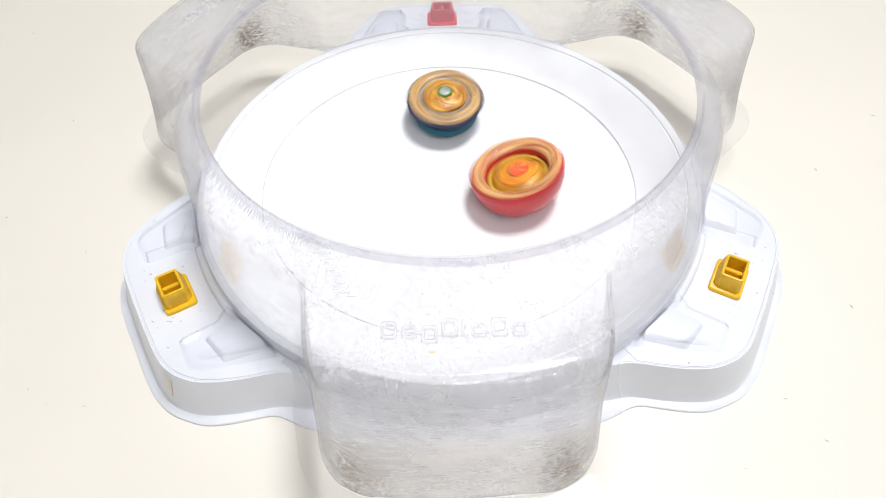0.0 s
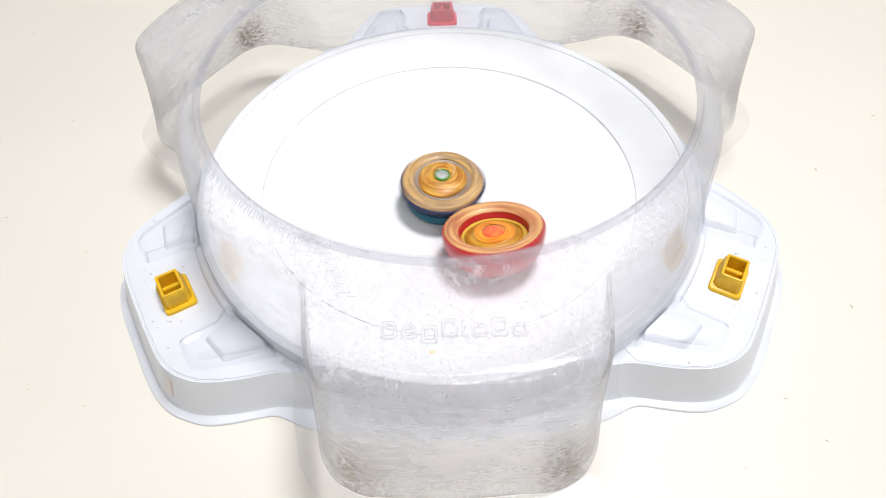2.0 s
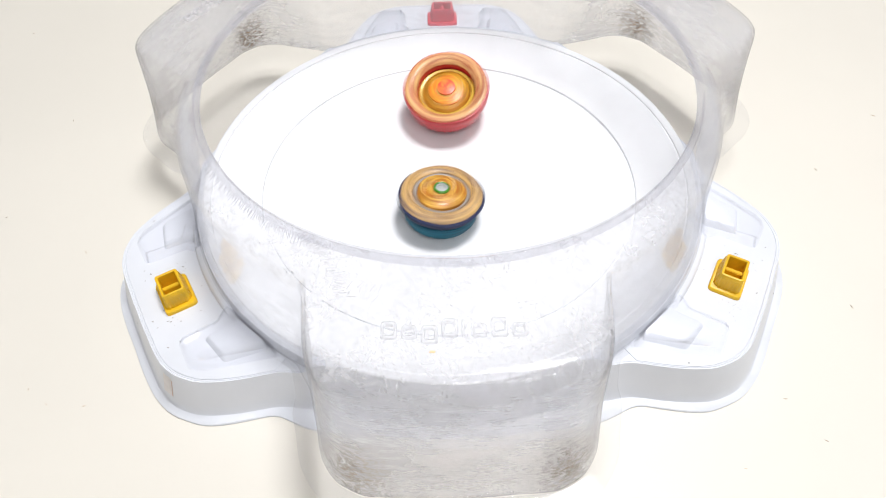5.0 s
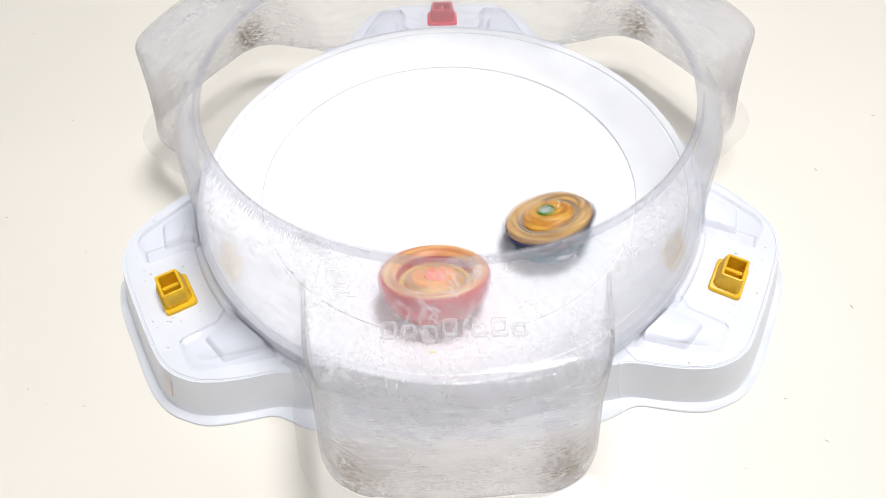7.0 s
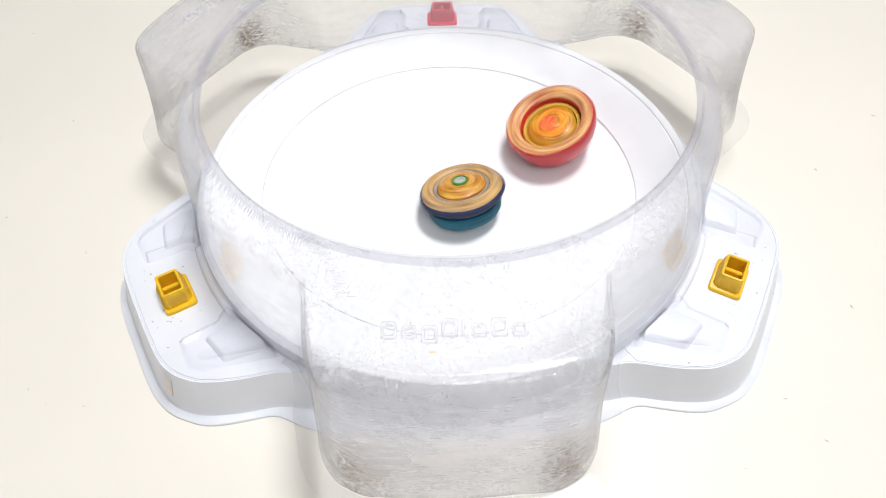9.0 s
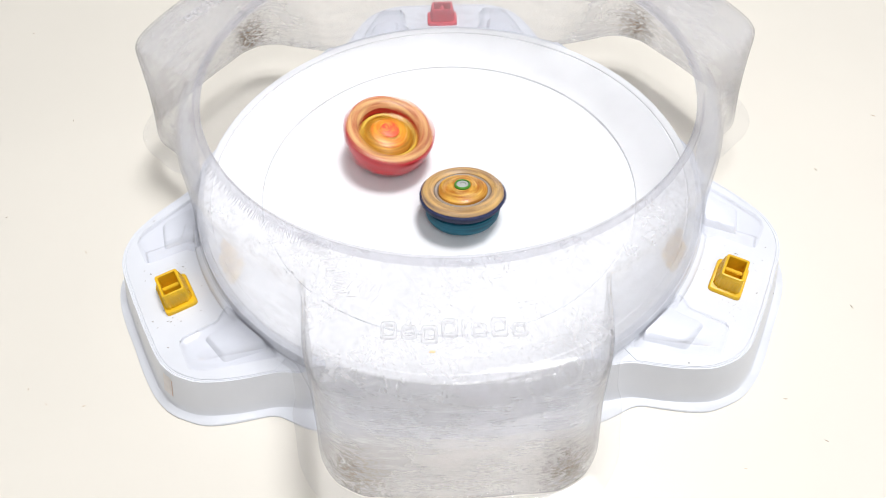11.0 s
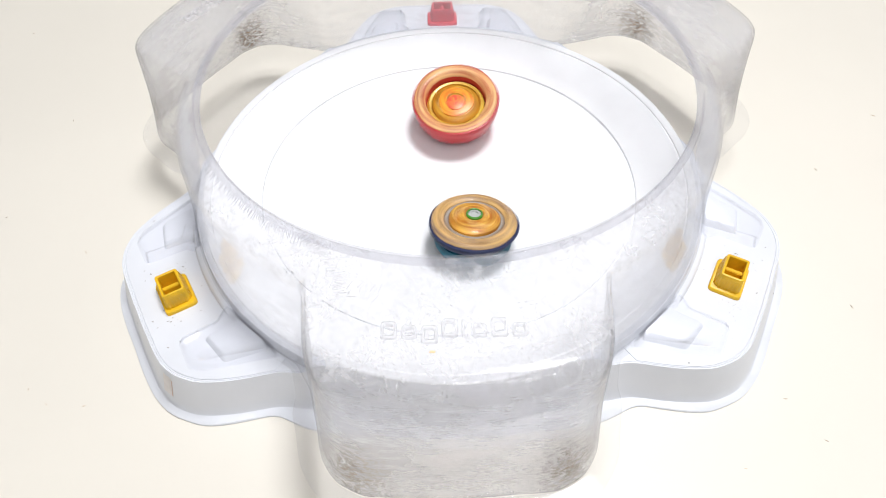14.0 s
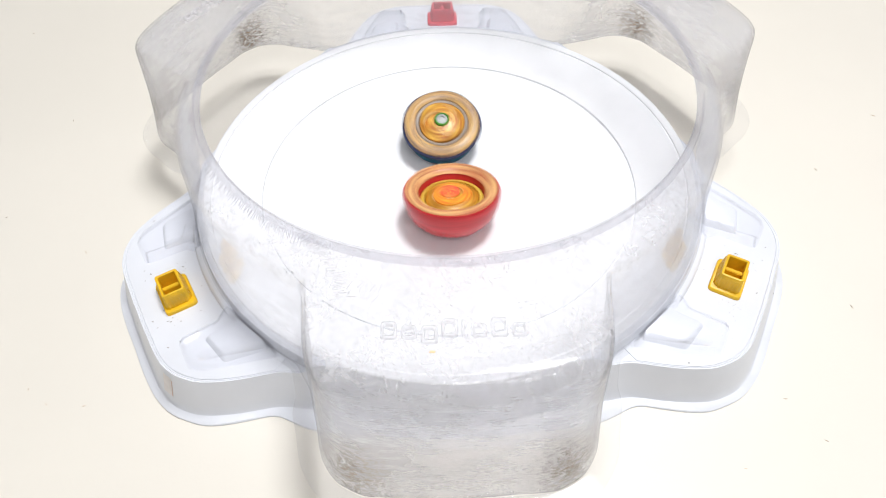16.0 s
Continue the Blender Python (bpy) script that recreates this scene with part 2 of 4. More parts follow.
def outline(angles, radii, n, centre, soft=3.0):
    """A three-fold, mirrored outline: the radius at n angles, from radii at angles off the axis of each arm."""
    fine = np.arange(3600) / 10.0
    off = np.abs((fine - centre + 60) % 120 - 60)
    r = np.interp(off, angles, radii)
    w = int(soft * 10)
    kernel = np.hanning(2 * w + 1)
    kernel /= kernel.sum()
    r = np.convolve(np.concatenate((r[-w:], r, r[:w])), kernel, "valid")
    return np.interp(np.arange(n) * 360.0 / n, fine, r, period=360)


def at(a, r, z):
    return (r * math.cos(a), r * math.sin(a), z)


# ---- the room and the table ----
def wall(name, x0, x1, y0, y1, z0, z1, mat=WALL):
    return tagged(part(name, box(bmesh.new(), x0, x1, y0, y1, z0, z1), mat, smooth=False), kind="structure")


# an unseen room, added so that its pale walls and ceiling bounce fill light
wall("floor", -2.1, 2.1, -2.1, 2.1, -0.80, -0.74, FLOORING)
wall("ceiling", -2.1, 2.1, -2.1, 2.1, 1.66, 1.74)
wall("wall_north", -2.1, 2.1, 2.0, 2.1, -0.74, 1.66)
wall("wall_south", -2.1, 2.1, -2.1, -2.0, -0.74, 1.66)
wall("wall_east", 2.0, 2.1, -2.0, 2.0, -0.74, 1.66)
wall("wall_west", -2.1, -2.0, -2.0, 2.0, -0.74, 1.66)

table = tagged(new("table"), "cream laminate table with a smooth, faintly speckled top", "table")
table.location = (0, 0, -0.74)
part("tabletop", box(bmesh.new(), -0.8, 0.8, -0.55, 0.75, 0.712, 0.74, 0.003), CREAM, table)
for x, y in ((-0.74, -0.49), (0.74, -0.49), (-0.74, 0.69), (0.74, 0.69)):
    part("leg", box(bmesh.new(), x - 0.025, x + 0.025, y - 0.025, y + 0.025, 0, 0.712, 0.003), CREAM, table)

SPECKS = ((-0.1982, -0.0277), (-0.1881, -0.1174), (-0.1706, -0.1187), (-0.1993, -0.1096), (0.1494, -0.1246), (0.1603, -0.1449), (0.1994, -0.076), (-0.2518, -0.0004), (0.2718, 0.0675), (0.2176, 0.021), (-0.241, 0.0829), (-0.3033, 0.1838), (0.1217, -0.156))
bm = bmesh.new()
for x, y in SPECKS:
    a, size = random.uniform(0, 6.3), random.uniform(.0006, .0014)
    d, e = Vector((math.cos(a), math.sin(a))) * size, Vector((-math.sin(a), math.cos(a))) * size * .3
    ring = [Vector((x, y)) + q for q in (d, e, -d, -e * .5)]
    lo, hi = [bm.verts.new((*q, .00002)) for q in ring], [bm.verts.new((*q, .00025)) for q in ring]
    bm.faces.new(hi)
    for j in range(4):
        bm.faces.new((lo[j], lo[(j + 1) % 4], hi[(j + 1) % 4], hi[j]))
tagged(part("dust", bm, DUST, smooth=False), "tiny brown dust specks scattered on the cream tabletop", "dust", kind="stuff")

# ---- the arena ----
N = 360
LOBES = outline((0, 5, 9.4, 11.4, 14, 17.2, 19.2, 21, 24, 26, 28, 31, 34, 38, 60), (.1690, .1695, .1707, .1708, .1694, .1652, .1605, .1558, .1475, .1420, .1384, .1358, .1320, .1289, .1287), N, 90, 1.6)
FOOT = outline((0, 9.8, 13.8, 19.5, 27, 34, 45, 60), (.1785, .1805, .1795, .172, .1495, .1485, .141, .139), N, 90, 3.0)
POCKETS = outline((0, 6.6, 12.2, 15.9, 17.8, 19.6, 21.3, 25.9, 31, 60), (.1735, .1738, .1757, .1731, .1693, .1644, .1561, .1412, .1335, .1332), N, 30, 1.4)

arena = tagged(new("toy_arena"), "white plastic toy arena under a scuffed clear cover", "toy arena")


def bowl_height(r):
    return 0.010 + 0.0115 * (r / 0.1) ** 2 if r < 0.1 else 0.0215 + (r - 0.1) * 0.36


prof = [(r, bowl_height(r)) for r in np.linspace(0, 0.0994, 22)]
prof += [(.0996, .0203), (.1003, .0203), (.1006, .0217)]
prof += [(r, bowl_height(r)) for r in (.105, .112, .119, .1238)]
prof += [(.1240, .0300), (.1246, .0300), (.1249, .0308), (.1265, .0315), (.1280, .0317), (.1287, .0312), (.1287, .026)]
prof += [(.1250, .024), (.1, .0165), (.05, .008), (0, .005)]
part("bowl", lathe(prof, 240), LIFTED_WHITE, arena, "white shallow dish with two ring grooves")

cols = []
for i in range(N):
    a = 2 * math.pi * i / N
    e = LOBES[i]
    w = min(1, max(0, (e - 0.1325) / 0.0045))
    w = w * w * (3 - 2 * w)
    top = 0.0311 * (1 - w) + 0.0242 * w
    inner = min(0.1325, e - 0.0005)
    dip = 0.0004 * w
    col = [at(a, 0.1280, 0.0308), at(a, min(0.1298, inner - .0008), 0.0309), at(a, min(0.1314, inner - .0004), top - dip + (0.0307 - top + dip) * 0.96), at(a, min(0.1319, inner - .0002), top - dip + (0.0307 - top + dip) * 0.75), at(a, inner, top - dip)]
    g = max(e - 0.0020, inner)
    col += [at(a, inner + (g - inner) * 0.5, top - dip), at(a, g, top - dip), at(a, max(e - 0.0018, inner), top), at(a, max(e - 0.0012, inner), top), at(a, max(e - 0.0010, inner), top - 0.0003),
            at(a, max(e - 0.0007, inner), top - 0.0003), at(a, max(e - 0.0005, inner), top - 0.0001), at(a, max(e - 0.0002, inner), top - 0.0001), at(a, e, top - 0.0006)]
    h = max(FOOT[i], e + 0.0072)
    col += [at(a, e + 0.0045, 0.0075), at(a, e + 0.0052, 0.0032), at(a, e + 0.0062, 0.0020), at(a, h - 0.0006, 0.0014), at(a, h, 0.0009), at(a, h, 0.0)]
    cols.append(col)
part("base", grid(cols), DIMMED_SPECKLED, arena, "white moulded base with three lobes and a thin foot flange")


def lobe_frame(deg):
    return Matrix.Rotation(radians(deg), 4, "Z")


def ring_of(bm, pts, z):
    vs = [bm.verts.new((u, v, z)) for u, v in pts]
    return [bm.edges.new((vs[k], vs[(k + 1) % len(vs)])) for k in range(len(vs))]


def rounded(pts, r, k=5):
    """A polygon with its corners rounded off."""
    out = []
    for i, p in enumerate(pts):
        p, a, b = Vector(p), Vector(pts[i - 1]), Vector(pts[(i + 1) % len(pts)])
        s, e = p + (a - p).normalized() * r, p + (b - p).normalized() * r
        for q in range(k):
            f = q / (k - 1)
            out.append(tuple((1 - f) ** 2 * s + 2 * f * (1 - f) * p + f * f * e))
    return out


def lobe_deck(deg):
    """The raised deck of a lobe."""
    bm = bmesh.new()
    rim = []
    for off in range(-26, 27):
        r = LOBES[(90 + off) % N] - 0.0021
        rim.append((r * math.cos(radians(off)), r * math.sin(radians(off))))
    for off in range(26, -27, -2):
        rim.append((.1322 * math.cos(radians(off)), .1322 * math.sin(radians(off))))
    edges = ring_of(bm, rim, 0.0242)
    bmesh.ops.triangle_fill(bm, use_beauty=True, edges=edges)
    top = bm.faces[:]
    done = bmesh.ops.extrude_face_region(bm, geom=top)
    bmesh.ops.translate(bm, vec=(0, 0, -0.0032), verts=[v for v in done["geom"] if isinstance(v, bmesh.types.BMVert)])
    part("lobe_deck", bm, DIMMED_SPECKLED, arena).matrix_local = lobe_frame(deg)


def step_block(deg, side):
    """A block that rises from the deck beside the launcher post."""
    low = rounded([(u, side * v) for u, v in ((.1300, .0283), (.1472, .0300), (.1437, .0467), (.1243, .0510))], .0018)
    high = rounded([(u, side * v) for u, v in ((.1300, .0304), (.1455, .0317), (.1422, .0444), (.1243, .0484))], .0018)
    inner = rounded([(u, side * v) for u, v in ((.1302, .0312), (.1447, .0324), (.1415, .0437), (.1245, .0476))], .0018)
    cols = [[(*low[k], .0238), (*high[k], .0272), (*inner[k], .0277)] for k in range(len(low))]
    part("step_block", grid(cols, True, True), DIMMED_SPECKLED, arena).matrix_local = lobe_frame(deg)


def flecks(deg):
    """Small dark scuff marks left on a lobe round its launcher post."""
    bm = bmesh.new()
    for k in range(30):
        side = random.choice((-1, 1))
        u, v = random.uniform(.1405, .1600), side * (0.0115 + abs(random.gauss(0, .0045)))
        if k % 4 == 0:
            u, v = random.uniform(.1570, .1640), random.uniform(-.033, .033)
        if abs(v) > .0212 and u < .1575:
            continue
        a, size = random.uniform(0, 6.3), random.choice((.0002, .0003, .0003, .0004, .0007))
        d, e = Vector((math.cos(a), math.sin(a))) * size, Vector((-math.sin(a), math.cos(a))) * size * random.uniform(.3, .6)
        ring = [Vector((u, v)) + q for q in (d, e, -d * .8, -e * .6)]
        lo, hi = [bm.verts.new((*q, .02415)) for q in ring], [bm.verts.new((*q, .02428)) for q in ring]
        bm.faces.new(hi)
        for j in range(4):
            bm.faces.new((lo[j], lo[(j + 1) % 4], hi[(j + 1) % 4], hi[j]))
    part("scuffing", bm, SOOT, arena, "small dark scuff marks", False).matrix_local = lobe_frame(deg)


def seat_ridge(deg):
    """A low curved ledge on the deck against which the cover sits."""
    cols = []
    for k in range(33):
        off = -11.2 + 22.4 * k / 32
        a, f = radians(off), min(1, (11.2 - abs(off)) / 3.2)
        f = f * f * (3 - 2 * f)
        cols.append([at(a, r, .0240 + (z - .0240) * f - .0003 * (1 - f)) for r, z in ((.1310, .0240), (.1312, .0272), (.1343, .0266), (.1350, .0262), (.1356, .0252), (.1359, .0240), (.1310, .0240))])
    bm = grid(cols, False)
    part("seat_ridge", bm, DIMMED_SPECKLED, arena).matrix_local = lobe_frame(deg)


for deg in (90, 210, 330):
    lobe_deck(deg)
    seat_ridge(deg)
    flecks(deg)
    for side in (1, -1):
        step_block(deg, side)


def launcher_post(deg, mat, label):
    """A plate with a hollow ribbed socket on it."""
    plan = rounded(((.1427, -.0099), (.1575, -.0099), (.1575, .0101), (.1427, .0101)), .0022)
    mid = Vector((.1501, .0001))
    cols = []
    for p in plan:
        d = Vector(p) - mid
        cols.append([(*(mid + d * k), z) for k, z in ((1.0, .0236), (1.0, .0252), (.985, .0258), (.95, .0261))])
    plate = part("launcher_post", grid(cols, True, True), mat, arena, label)
    plate.matrix_local = lobe_frame(deg)
    u0, u1, v0, v1, zt, zb = 0.1453, 0.1556, -0.0068, 0.0068, 0.0345, 0.0258

    def ring(d, r):
        return rounded(((u0 + d, v0 + d), (u1 - d, v0 + d), (u1 - d, v1 - d), (u0 + d, v1 - d)), r, 4)

    steps = ((-.0007, .0016, zb), (-.0001, .0014, zt - .0006), (.0001, .0013, zt - .0001), (.0004, .0012, zt), (.0009, .0009, zt), (.0012, .0007, zt - .0003), (.0014, .0006, zb - .0014))
    rings = [[(*p, z) for p in ring(d, r)] for d, r, z in steps]
    bm = grid([[r[k] for r in rings] for k in range(len(rings[0]))])
    bm.verts.ensure_lookup_table()
    n = len(steps)
    bm.faces.new([bm.verts[k * n + n - 1] for k in range(len(rings[0]))])
    part("socket", bm, mat, plate)
    part("socket_step", box(bmesh.new(), u0 + .0012, u1 - .0012, -0.0011, 0.0011, zb - .0014, zt - 0.0027, 0.0003), mat, plate, smooth=False)
    def rib(across, along, s):
        """A tapered rib down one face of the socket."""
        lean = .0007
        pts = []
        for z, out_by in ((zb - .0001, lean + .0007), (zt - .0016, .0004)):
            for w in (-.00042, .00042):
                for d in (-.0004, out_by):
                    pts.append((along + w, across + s * d, z))
        return pts

    def link(pts):
        bm = bmesh.new()
        v = [bm.verts.new(p) for p in pts]
        for q in ((0, 1, 3, 2), (4, 6, 7, 5), (1, 5, 7, 3), (0, 4, 5, 1), (2, 3, 7, 6), (0, 2, 6, 4)):
            bm.faces.new([v[x] for x in q])
        part("rib", bm, mat, plate, smooth=False)

    for k in range(6):
        for s, edge in ((-1, v0), (1, v1)):
            link(rib(edge, u0 + .0014 + k * .00156, s))
    for k in range(8):
        link([(y, x, z) for x, y, z in rib(u0, v0 + .0014 + k * .00158, -1)])


launcher_post(90, RED_POST, "red ribbed plastic socket")
launcher_post(210, YELLOW, "yellow ribbed plastic socket")
launcher_post(330, YELLOW, "yellow ribbed plastic socket")

# a small label stuck on the outer wall of one lobe
for lift, trim, mat, name in ((.0002, 0.0, PEACH, "sticker"), (.0004, 0.09, BLUSH, "sticker_face")):
    cols = []
    for k in range(9):
        off = 11.4 + trim + (2.0 - 2 * trim) * k / 8
        e = float(np.interp(210 + off, np.arange(N) * 360.0 / N, LOBES))
        col = []
        for q in range(5):
            f = 0.10 + trim * .12 + (0.80 - trim * .24) * q / 4
            col.append(at(radians(210 + off), e + 0.0045 * f + lift + 0.0001, (.0222 * (1 - f) + .0075 * f)))
        cols.append(col)
    part(name, grid(cols, False), mat, arena, "peach-edged paper label" if name == "sticker" else "")

# the clear cover: a round neck with three pockets that hang beyond the base
ROOF = outline((0, 7, 11.5, 15, 17, 18.7, 20.5, 23.4, 25.8, 27.5, 60), (.1625, .163, .1635, .1635, .162, .1585, .152, .139, .1295, .1262, .1260), N, 30, 1.0)
cols, grime, place_haze, scratched, lips = [], [], [], [], []
for i in range(N):
    a = 2 * math.pi * i / N
    b = min(1, max(0, (POCKETS[i] - 0.1335) / 0.040))
    t, foot = ROOF[i], POCKETS[i]
    curl = min(0.0085, max(0.0006, t - 0.1140))
    col = [at(a, .1130, .0942), at(a, .1135, .0925)]
    for k in range(7):
        f = k / 6
        col.append(at(a, .1140 + (max(t - curl, .1141) - .1140) * f, .0914 - 0.0018 * f - 0.0006 * f * (1 - f)))
    for k in range(1, 6):
        q = math.pi / 2 * k / 5
        col.append(at(a, max(t - curl, .1141) + curl * math.sin(q), .0896 - curl * (1 - math.cos(q))))
    for k in range(1, 19):
        f = k / 18
        col.append(at(a, t + (foot - t) * f - 0.0012 * math.sin(math.pi * f), (.0896 - curl) * (1 - f) + 0.0255 * f))
    d = (POCKETS[(i + 1) % N] - POCKETS[i - 1]) / (4 * math.pi / N)
    nrm = Vector((POCKETS[i], -d, 0)).normalized()
    wide = 0.0026 + 0.0059 * min(1, b * 3)
    lip = []
    for f, z in ((0.04, .0250), (0.5, .0249), (1.0, .0248), (1.0, .0241), (0.5, .0241), (0.04, .0242)):
        r, tng = POCKETS[i] + nrm.x * wide * f, nrm.y * wide * f
        lip.append((r * math.cos(a) - tng * math.sin(a), r * math.sin(a) + tng * math.cos(a), z))
    cols.append(col)
    lips.append(lip + lip[:1])
    off = abs((math.degrees(a) - 30 + 60) % 120 - 60)
    for x, y, z in col:
        low = max(0, 1 - abs(z - 0.036) / 0.023)
        side = min(1, max(0, (.0885 - z) / .008)) * min(1, max(0, (math.hypot(x, y) - .136) / .012))
        # haze is thinner on roof and neck, thicker on the pockets' outer walls
        place_haze.append(0.52 + 0.58 * side)
        front, left = min(1, max(0, (-y - 0.05) / 0.05)), min(1, max(0, -x / 0.08)) * min(1, max(0, (0.03 - y) / 0.08))
        scratched.append((1 - 0.9 * side) * (0.06 + 0.74 * front * min(1, max(0, (z - .075) / .012)) + 0.20 * left))
        grime.append(0 if z < 0.0251 else (0.65 if y < -.1 else 1.0) * max(0, 1 - abs(off - 13.4) / 5.0) * low + 0.14 * b * low)
cover = part("cover", grid(cols), CLEAR, arena, "scuffed clear plastic cover with three open pockets")
layer = cover.data.attributes.new("grime", "FLOAT", "POINT")
layer.data.foreach_set("value", grime)
layer = cover.data.attributes.new("place_haze", "FLOAT", "POINT")
layer.data.foreach_set("value", place_haze)
layer = cover.data.attributes.new("scratched", "FLOAT", "POINT")
layer.data.foreach_set("value", scratched)
part("cover_flange", grid(lips), FILM, cover, "thin clear bottom flange")
thick = cover.modifiers.new("thickness", "SOLIDIFY")
thick.thickness, thick.offset = 0.0012, -1


def block_cap(deg, side):
    """A hollow clear tongue of the cover that sits over a step block."""
    foot = ((.1318, .0190), (.1350, .0212), (.1385, .0248), (.1552, .0254), (.1570, .0272), (.1573, .0415), (.1530, .0452), (.1400, .0500), (.1218, .0562))
    head = ((.1318, .0215), (.1352, .0238), (.1388, .0268), (.1545, .0273), (.1558, .0288), (.1560, .0402), (.1520, .0435), (.1392, .0480), (.1218, .0538))

    def ring(base, k, r):
        mid = Vector((.143, .0375))
        return rounded([(q.x, side * q.y) for q in (mid + (Vector(p) - mid) * k for p in base)], r)
    steps = ((ring(foot, 1.035, .0014), .02455), (ring(foot, 1.0, .0014), .0247), (ring(foot, .992, .0014), .0254),
             (ring(head, 1.0, .0013), .0284), (ring(head, .985, .0013), .0290), (ring(head, .95, .0012), .0292))
    cols = [[(*r[k], z) for r, z in steps] for k in range(len(steps[0][0]))]
    bm = grid(cols)
    bm.verts.ensure_lookup_table()
    n = len(steps)
    bm.faces.new([bm.verts[k * n + n - 1] for k in range(len(cols))])
    ob = part("block_cap", bm, TONGUE, cover, "clear plastic tongue over a step block")
    ob.matrix_local = lobe_frame(deg)
    ob.visible_shadow = False
    shell = ob.modifiers.new("thickness", "SOLIDIFY")
    shell.thickness, shell.offset = 0.0006, -1


for deg in (90, 210, 330):
    for side in (1, -1):
        block_cap(deg, side)
part("rim", lathe(((.1119, .0925), (.1117, .0945), (.1122, .0957), (.1134, .0960), (.1144, .0954), (.1148, .0938), (.1145, .0922), (.1132, .0918), (.1119, .0925)), 240), LIP, cover, "worn clear rolled rim")


# worn notches beside the rim, and a curved band of them that leads away over a pocket's roof
BAND = ((-0.0568, -0.0980), (-0.0447, -0.1054), (-0.0400, -0.1241))


def stroke(bm, foot, tip, wide, z0, z1):
    a, b = Vector(foot), Vector(tip)
    w = Vector((-(b - a).y, (b - a).x)).normalized() * wide
    ring = [(a - w, z0), (a + w, z0), (b + w * .4, z1), (b - w * .4, z1)]
    lo, hi = [bm.verts.new((*q, z)) for q, z in ring], [bm.verts.new((*q, z + .00015)) for q, z in ring]
    bm.faces.new(hi), bm.faces.new(lo)
    for j in range(4):
        bm.faces.new((lo[j], lo[(j + 1) % 4], hi[(j + 1) % 4], hi[j]))


bm = bmesh.new()
for k in range(150):
    a = radians(166 + k * 0.5 + random.uniform(-.15, .15))
    long = random.uniform(.0008, .0034)
    stroke(bm, at(a, .1146, 0)[:2], at(a + .006, .1148 + long, 0)[:2], .00022, .0921, .0913)
part("notched_edge", bm, RUBBED, cover, "rubbed notches beside the rim", False)
bm = bmesh.new()
for k in range(52):
    f = k / 51
    mid = Vector(BAND[0]) * (1 - f) ** 2 + Vector(BAND[1]) * 2 * f * (1 - f) + Vector(BAND[2]) * f * f
    way = ((Vector(BAND[1]) - Vector(BAND[0])) * (1 - f) + (Vector(BAND[2]) - Vector(BAND[1])) * f).normalized()
    across = Vector((-way.y, way.x)) * random.uniform(.0010, .0024)
    mid = mid + across * random.uniform(-.3, .3)
    lean = way * random.uniform(-.0004, .0022)
    z = .0919 - 0.0018 * max(0, (mid.length - .114) / .045)
    stroke(bm, mid - across, mid + across + lean, random.uniform(.00012, .0003), z, z)
for k in range(14):
    mid = Vector(BAND[2]) + Vector((random.uniform(-.004, .016), random.uniform(-.003, .006)))
    a, long = random.gauss(0.7, 0.5), random.uniform(.0006, .0022)
    way = Vector((math.cos(a), math.sin(a))) * long
    z = .0919 - 0.0018 * max(0, (mid.length - .114) / .045)
    stroke(bm, mid - way, mid + way, .00009, z, z)
part("scratch_band", bm, SCRATCH, cover, "curved band of white scratches", False)


def emblem(deg):
    """Raised plain bars where a moulded name stands on the slope of a pocket."""
    x = -0.0262
    for k, (w, h, drop) in enumerate(((.0058, .0068, 0), (.0056, .0052, 0), (.0058, .0070, .002), (.0056, .0074, 0), (.0020, .0074, 0), (.0056, .0052, 0), (.0058, .0074, 0), (.0056, .0052, 0))):
        edge = rounded([(x, -drop), (x + w, -drop), (x + w, h - drop), (x, h - drop)], min(.0016, w * .45))
        mx, my = x + w / 2, h / 2 - drop
        cols = []
        for px, py in edge:
            col = []
            for f, up in ((0, -.0003), (0.0002, .0009), (0.0007, .0013), (0.0012, .0009), (0.0014, -.0003)):
                q = 1 - min(0.9, f / min(w, h) * 2)
                col.append((mx + (px - mx) * q, my + (py - my) * q, up))
            cols.append(col)
        bm = grid(cols)
        ob = part("embossed_bar", bm, SCRATCH, cover)
        ob.matrix_local = (Matrix.Rotation(radians(deg + 90), 4, "Z") @ Matrix.Translation((0, -0.1425, 0.0900)) @ Matrix.Rotation(radians(3), 4, "X"))
        x += w + 0.0011


emblem(270)
emblem(150)

fleck = bmesh.new()
ring_pts = rounded(((-.0016, -.0005), (.0013, -.0007), (.0016, .0004), (-.0010, .0007)), .0004)
part("amber_fleck", grid([[(x * k, y * k, z) for k, z in ((.7, 0), (.62, .0002), (.3, .0003))] for x, y in ring_pts], True, True), STRAW, cover, "small pale amber fleck").matrix_local = Matrix.Translation((-.0088, -.1476, .0903))


# ---- the spinning tops ----
def blades(n, r0, r1, z, lift, sweep, wide, mat, parent, name):
    """Raised swept vanes round a ring."""
    for j in range(n):
        cols = []
        for q in range(9):
            f = q / 8
            a = 2 * math.pi * j / n + sweep * f
            r = r0 + (r1 - r0) * f
            h = wide * math.sin(math.pi * (0.12 + 0.76 * f))
            zz = z(r)
            cols.append([at(a - h, r, zz - .0006), at(a - h * .7, r, zz + lift), at(a + h * .7, r, zz + lift), at(a + h, r, zz - .0006)])
        part(name, grid(cols, False), mat, parent)


